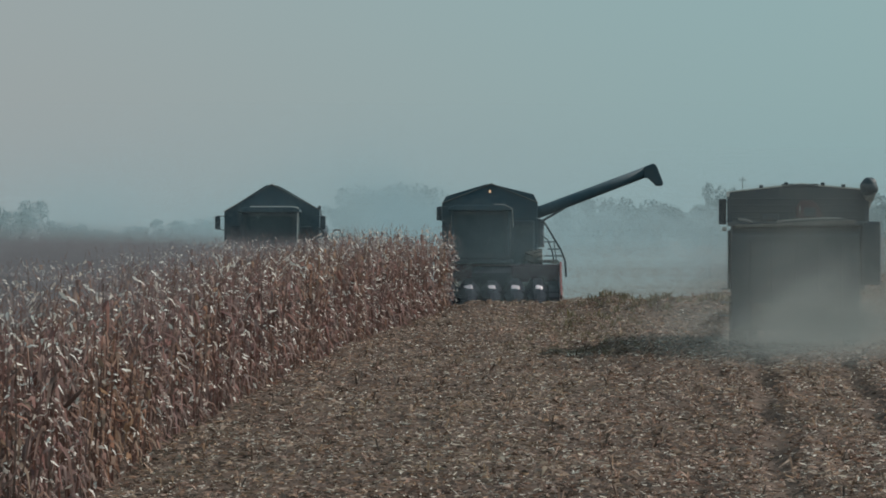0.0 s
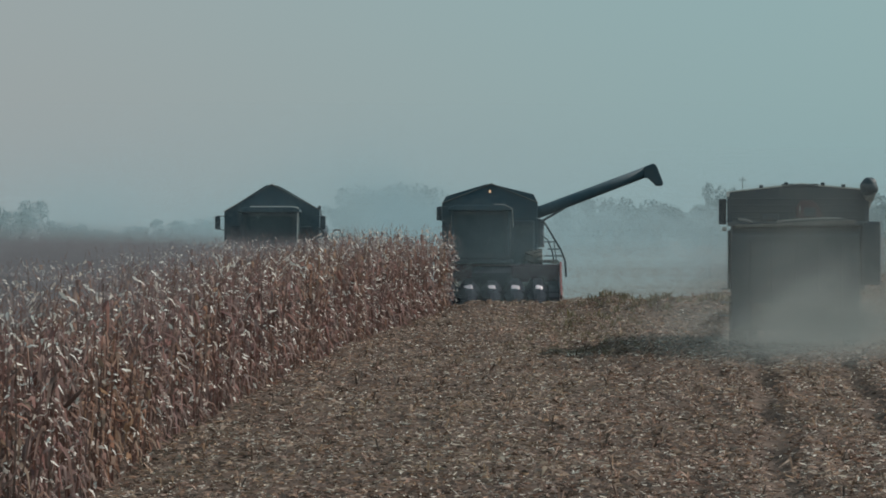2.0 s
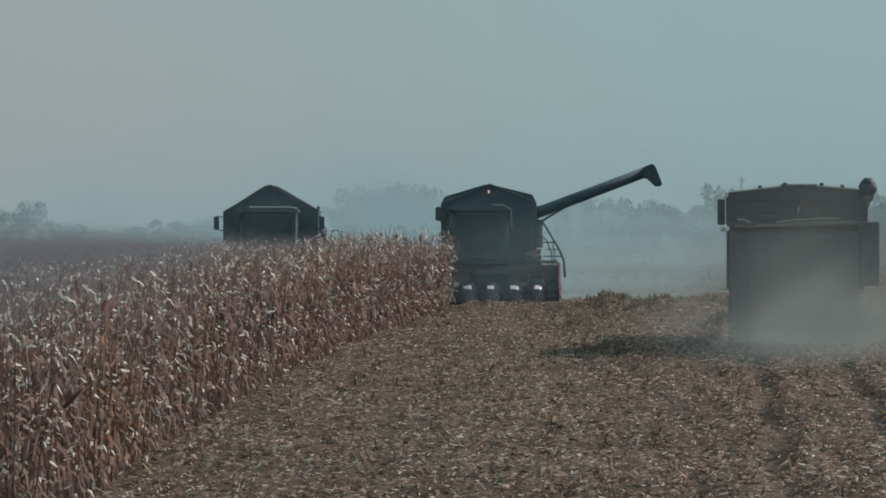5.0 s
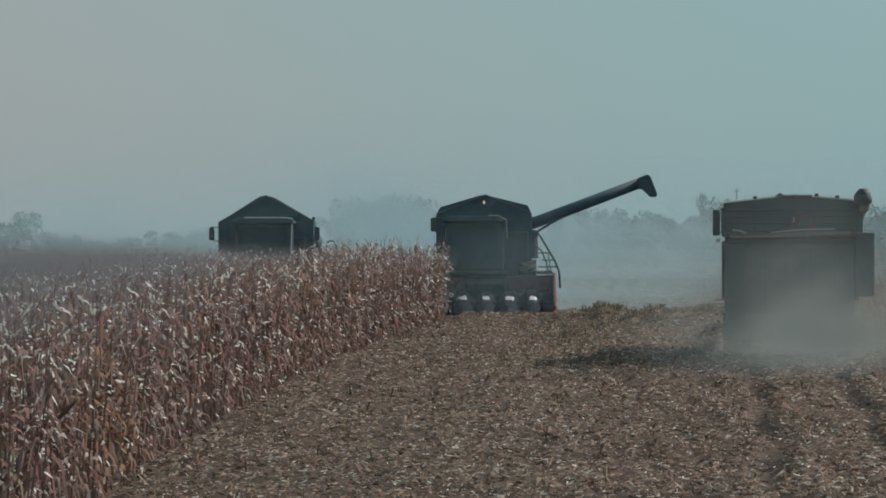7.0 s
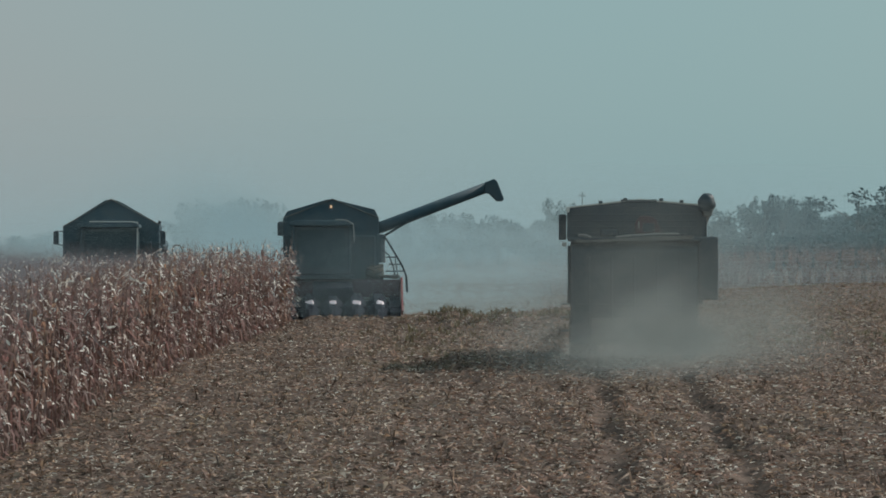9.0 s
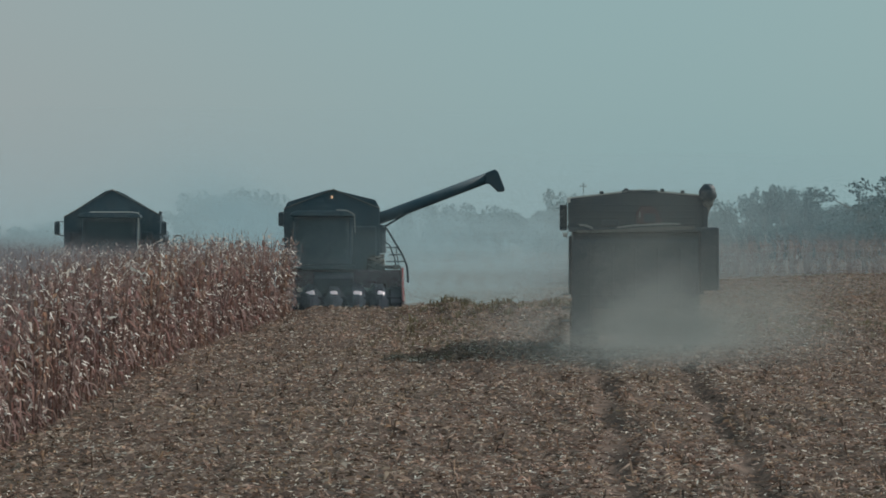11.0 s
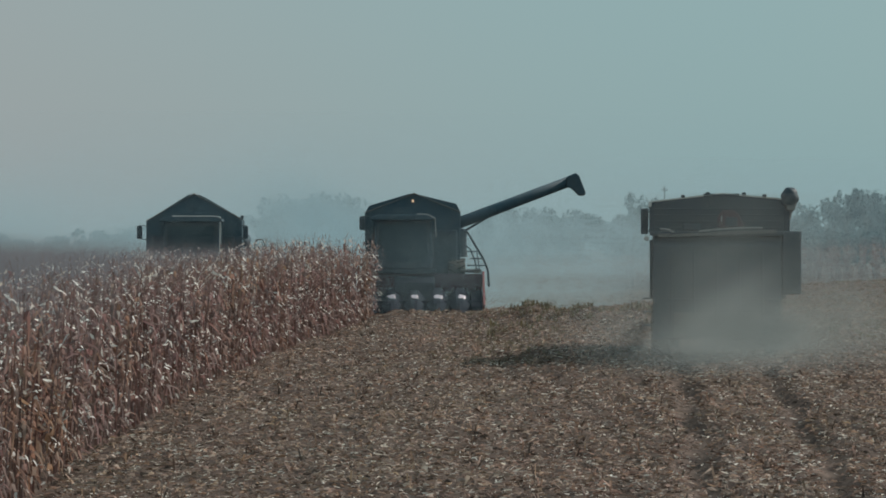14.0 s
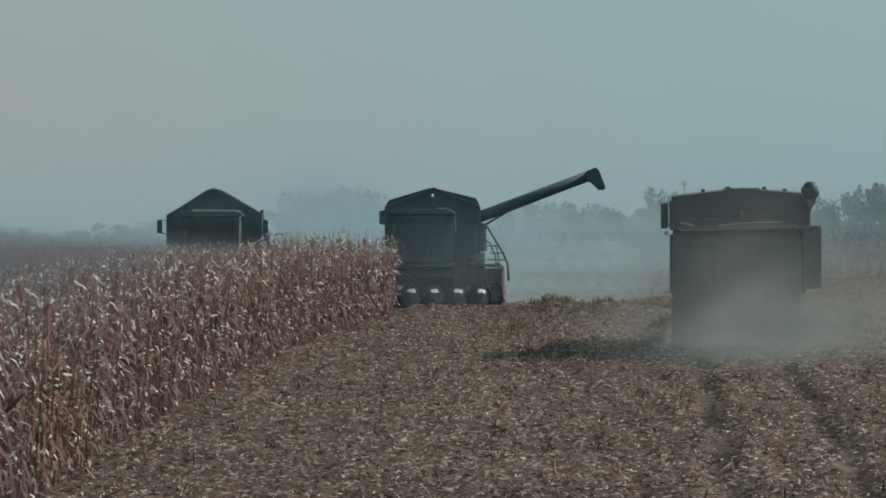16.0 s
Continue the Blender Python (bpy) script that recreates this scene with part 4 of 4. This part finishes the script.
# ---- trees and far things ----
def leaf_cloud(rng, centres, radii, count, size):
    """Leaf clumps as small crossed quads scattered in uneven lobes."""
    k = rng.choice(len(centres), count, p=radii ** 2 / (radii ** 2).sum())
    d = rng.normal(0, 1, (count, 3))
    d /= np.linalg.norm(d, axis=1)[:, None]
    p = centres[k] + d * (radii[k] * rng.random(count) ** 0.4)[:, None] * np.array([1, 1, 0.8])
    u = rng.normal(0, 1, (count, 3))
    u /= np.linalg.norm(u, axis=1)[:, None]
    w = np.cross(u, rng.normal(0, 1, (count, 3)))
    w /= np.linalg.norm(w, axis=1)[:, None]
    s = size * rng.uniform(0.5, 1.3, (count, 1))
    v = np.stack([p - u * s, p + w * s * 0.5, p + u * s, p - w * s * 0.5], 1).reshape(-1, 3)
    return v, np.arange(count * 4).reshape(-1, 4)


def tree(rng, tall, wide, bare=0.35, leaves=900):
    root = new("tree")
    trunk = tube([(0, 0, -0.3), (0.1, 0, tall * 0.25), (0.0, 0.1, tall * 0.5), (0.15, 0, tall * 0.8)], [tall * 0.03, tall * 0.022, tall * 0.015, tall * 0.005], 8)
    cs, rs = [], []
    for i in range(9):
        a, h = i * 2.4 + rng.uniform(-0.4, 0.4), tall * rng.uniform(bare, 0.75)
        reach = wide * rng.uniform(0.25, 0.48) * (1.15 - abs(h / tall - 0.55))
        e = Vector((math.cos(a) * reach, math.sin(a) * reach, h + tall * rng.uniform(0.05, 0.22)))
        tube([(0.05, 0.03, h * 0.8), ((e.x * 0.5), e.y * 0.5, (h * 0.8 + e.z) / 2 + 0.1), e], [tall * 0.011, tall * 0.007, tall * 0.003], 5, trunk)
        cs.append(np.array(e)), rs.append(wide * rng.uniform(0.14, 0.24))
        for _ in range(2):
            cs.append(np.array(e) + rng.normal(0, wide * 0.09, 3)), rs.append(wide * rng.uniform(0.07, 0.13))
    cs.append(np.array([0.1, 0, tall * 0.86])), rs.append(wide * 0.17)
    part("trunk", trunk, BARK, root)
    v, q = leaf_cloud(rng, np.array(cs), np.array(rs), leaves, 0.3)
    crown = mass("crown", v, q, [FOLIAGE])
    crown.parent = root
    return root


rng = np.random.default_rng(21)
kinds = [tree(rng, 10, w, b, 1800) for w, b in ((9, 0.3), (7, 0.45), (11, 0.25), (6, 0.2), (8, 0.5))]
SPOTS = [  # x, y, height in metres, kind, breadth where it is slim
    (-7, 303, 7.5, 3), (-4, 302, 8, 3), (-10.5, 305, 7, 0), (-52.5, 296, 8.4, 2, 0.75), (-56, 300, 7, 2), (-47, 303, 5, 3), (-7.5, 305, 10.4, 2), (-4.8, 307, 9.8, 2), (-2.0, 309, 9.2, 0), (-13, 312, 8, 1), (15.3, 312, 8.6, 2),
    (36.0, 308, 9.6, 2, 0.5), (37.0, 309, 7.6, 3), (58.3, 286, 9.8, 1, 0.5), (60.7, 286, 10.4, 4, 0.5), (63.6, 287, 10.0, 0, 0.45), (70, 286, 11.4, 0), (63, 319, 9.2, 2), (67, 316, 9.6, 2), (71, 320, 9.4, 0), (75, 270, 11, 2), (80, 258, 12, 0), (86, 262, 12.5, 2), (92, 265, 12, 0)]
for x in np.arange(22, 100, 3.1):
    SPOTS.append((x + rng.uniform(-1.2, 1.2), 318 + rng.uniform(-8, 12), rng.uniform(6.3, 8.6), int(rng.integers(0, 5))))
for x in np.arange(-75, -12, 2.3):
    SPOTS.append((x + rng.uniform(-1.5, 1.5), 330 + rng.uniform(-8, 12), rng.uniform(4.0, 6.2), int(rng.integers(0, 5))))
for i, (x, y, h, k, *slim) in enumerate(SPOTS):
    src = kinds[k]
    ob = src if i < 5 and k == i else copy_thing(src, Matrix())
    s = h * 0.088
    ob.matrix_basis = pose(x, y, float(ground_z(x, y)), 0, 0, rng.uniform(0, 360)) @ Matrix.Diagonal((s * (slim or [1.1])[0], s * (slim or [1.1])[0], s, 1))
    tagged(ob, "tall hazy leafy tree in the far windbreak" if h > 8 else "low bushy tree in the far windbreak", "tree", "windbreak trees")
for k in kinds:                       # a kind that no spot took first still stands at the far end of the row
    if k.matrix_basis.translation.length < 1:
        k.matrix_basis = pose(100 + 4 * kinds.index(k), 320, float(ground_z(100, 320)))
        tagged(k, "low bushy tree in the far windbreak", "tree", "windbreak trees")

n_c = 360
cx = np.concatenate([rng.uniform(15, 115, 190), rng.uniform(-80, -8, 70), rng.uniform(54, 110, 100)])
cc = np.stack([cx, 322 + rng.normal(0, 4, n_c), 0 * cx], -1)
cc[260:, 1] -= 46                    # a nearer stretch on the right
cc[:, 2] = ground_z(cc[:, 0], cc[:, 1]) + rng.uniform(0.4, 4.0, n_c) * np.where(cx > 0, 1, 0.6)
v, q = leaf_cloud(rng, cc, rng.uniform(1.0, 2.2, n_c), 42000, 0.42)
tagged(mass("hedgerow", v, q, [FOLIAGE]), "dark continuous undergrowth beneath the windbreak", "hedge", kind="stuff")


def utility_pole(m, tall):
    p = thing("utility_pole", m, "thin wooden utility pole with a crossarm", "utility pole")
    part("pole", tube([(0, 0, -0.3), (0, 0, tall)], [0.14, 0.08], 8), BARK, p)
    part("crossarm", block((0, 0, tall - 0.5), (1.1, 0.12, 0.14), 0.02), BARK, p)
    for x in (-0.45, 0.45):
        part("insulator", tube([(x, 0, tall - 0.43), (x, 0, tall - 0.2)], 0.05, 6), WHITE, p)
    return p


utility_pole(pose(38.5, 305, float(ground_z(38.5, 305)), 0, 0, 30), 9.7)
utility_pole(pose(-36, 325, float(ground_z(-36, 325)), 0, 0, 30), 4.9)


# ---- dust in the air ----
def puffs(*items):
    """Density as a sum of soft puffs (x, height, width, tall, amount), broken up by slow billows."""
    def cover(x, h):
        c = sum(a * np.exp(-((x - cx) / w) ** 2 - ((h - cz) / t) ** 2) for cx, cz, w, t, a in items)
        s = items[0][2]
        bill = np.sin(x * 3.1 / s + 1.3 * np.sin(h * 2.3 / s)) * np.sin(h * 4.7 / s + 1.1 * np.sin(x * 1.7 / s))
        return np.clip(c * (1 + 0.16 * bill), 0, 0.92)
    return cover


def dust(name, label, mat, x0, x1, low, tall, y, cell, cover):
    """Very many fine specks spread evenly over a flat sheet, standing in for dust, smoke and haze; cover: how much of
    the view they take at x and height.
    """
    gx, gh = np.meshgrid(np.arange(x0, x1, cell), np.arange(low, tall, cell))
    rng = np.random.default_rng(3)
    gx = gx + cell * 0.5 * (np.arange(gx.shape[0]) % 2)[:, None] + cell * rng.uniform(-0.2, 0.2, gx.shape[0])[:, None]
    gx, gh = gx.ravel(), gh.ravel()
    gx = gx + cell * rng.uniform(-0.12, 0.12, len(gx))
    gh = gh + cell * rng.uniform(-0.12, 0.12, len(gh))
    c = cover(gx, gh)
    keep = c > 0.015
    gx, gh, c = gx[keep], gh[keep], c[keep]
    gy = y + 0.02 * gx
    p = np.stack([gx, gy, np.interp(y, _y, _p) + gh], -1)
    s = cell * np.sqrt(c / 1.3) * (1 + 0.3 * c ** 3)      # dense parts overlap
    tip = np.array([(math.cos(a), 0, math.sin(a)) for a in (1.571, 3.665, 5.76)])
    v = p[:, None, :] + tip[None] * s[:, None, None]
    return tagged(mass(name, v.reshape(-1, 3), np.arange(len(p) * 3).reshape(-1, 3), [mat]), label, "dust", kind="stuff")


def settling(cover, low):
    """Thins a cloud out towards the ground."""
    return lambda x, h: cover(x, h) * np.clip(h / low, 0, 1)


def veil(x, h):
    """Dust and stand-in haze behind the harvesters: thick down to the crest in the middle, lifted off the stubble on
    the right.
    """
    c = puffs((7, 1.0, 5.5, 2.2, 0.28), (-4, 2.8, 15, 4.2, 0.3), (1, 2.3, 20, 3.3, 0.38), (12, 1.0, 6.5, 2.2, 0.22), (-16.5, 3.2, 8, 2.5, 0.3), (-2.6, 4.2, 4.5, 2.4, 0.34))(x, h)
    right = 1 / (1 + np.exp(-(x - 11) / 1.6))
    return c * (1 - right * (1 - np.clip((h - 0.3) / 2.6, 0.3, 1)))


dust("dust_cloud", "pale dust stirred up behind the driving harvester", DUST, 3.2, 13.0, 0.02, 3.6, 48.8, 0.0135,
     settling(puffs((7.7, 0.2, 1.4, 0.8, 0.62), (7.9, 0.8, 1.3, 1.0, 0.36), (7.6, 1.9, 1.9, 1.9, 0.34), (10.1, 0.85, 1.4, 0.9, 0.48), (5.3, 0.7, 1.3, 0.8, 0.3)), 0.4))
dust("dust_cloud", "low pale dust settling on the stubble behind the harvester", DUST, 4.0, 11.0, 0.02, 1.6, 45.0, 0.0125,
     settling(puffs((6.8, 0.25, 1.3, 0.6, 0.46), (8.4, 0.25, 1.7, 0.5, 0.28), (5.0, 0.3, 1.0, 0.45, 0.14)), 0.4))
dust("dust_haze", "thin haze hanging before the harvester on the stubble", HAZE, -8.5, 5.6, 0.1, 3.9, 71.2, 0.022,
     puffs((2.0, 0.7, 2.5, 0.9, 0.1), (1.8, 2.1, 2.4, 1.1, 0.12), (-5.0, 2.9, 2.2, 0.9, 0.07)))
dust("dust_haze", "grey smoke lying over the corn round the harvester", SMOKE, -15.5, 0.6, 1.0, 3.0, 70, 0.021,
     puffs((-10, 1.75, 6.0, 0.32, 0.5), (-2.5, 1.9, 2.6, 0.24, 0.3)))
dust("dust_haze", "thin grey smoke drifting over the nearest corn tops", SMOKE, -9.0, -3.6, 0.6, 3.0, 36, 0.0118,
     puffs((-6.9, 1.85, 2.3, 0.58, 0.95)))
dust("dust_haze", "thin grey smoke over the corn at the field's near corner", SMOKE, -7.6, -3.8, 0.9, 2.6, 31, 0.0112,
     puffs((-6.4, 1.8, 1.7, 0.45, 0.62)))
dust("dust_haze", "thin grey smoke drifting low over the corn tops", SMOKE, -11.5, -2.6, 0.7, 3.0, 46, 0.0148,
     puffs((-7.8, 2.0, 2.7, 0.5, 0.95)))
dust("dust_haze", "thin grey smoke drifting over the far corn rows", SMOKE, -13.5, 0.6, 0.9, 3.2, 61, 0.0188,
     puffs((-8.4, 1.85, 3.8, 0.4, 1.0), (-2.8, 2.05, 1.8, 0.24, 0.35)))
dust("dust_haze", "thin grey smoke over the middle rows of corn", SMOKE, -12.5, -1.5, 0.9, 3.0, 53, 0.0168,
     puffs((-8.0, 1.9, 3.3, 0.42, 0.95)))
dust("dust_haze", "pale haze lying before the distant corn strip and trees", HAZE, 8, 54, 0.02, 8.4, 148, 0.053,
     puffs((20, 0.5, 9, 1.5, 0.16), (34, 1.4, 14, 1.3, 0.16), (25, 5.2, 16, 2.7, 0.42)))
dust("dust_cloud", "warm grey dust hanging low beyond the bank", DUST, 1.5, 12, -1.0, 4.0, 100, 0.035,
     puffs((6.5, 0.3, 4.0, 1.7, 0.5)))
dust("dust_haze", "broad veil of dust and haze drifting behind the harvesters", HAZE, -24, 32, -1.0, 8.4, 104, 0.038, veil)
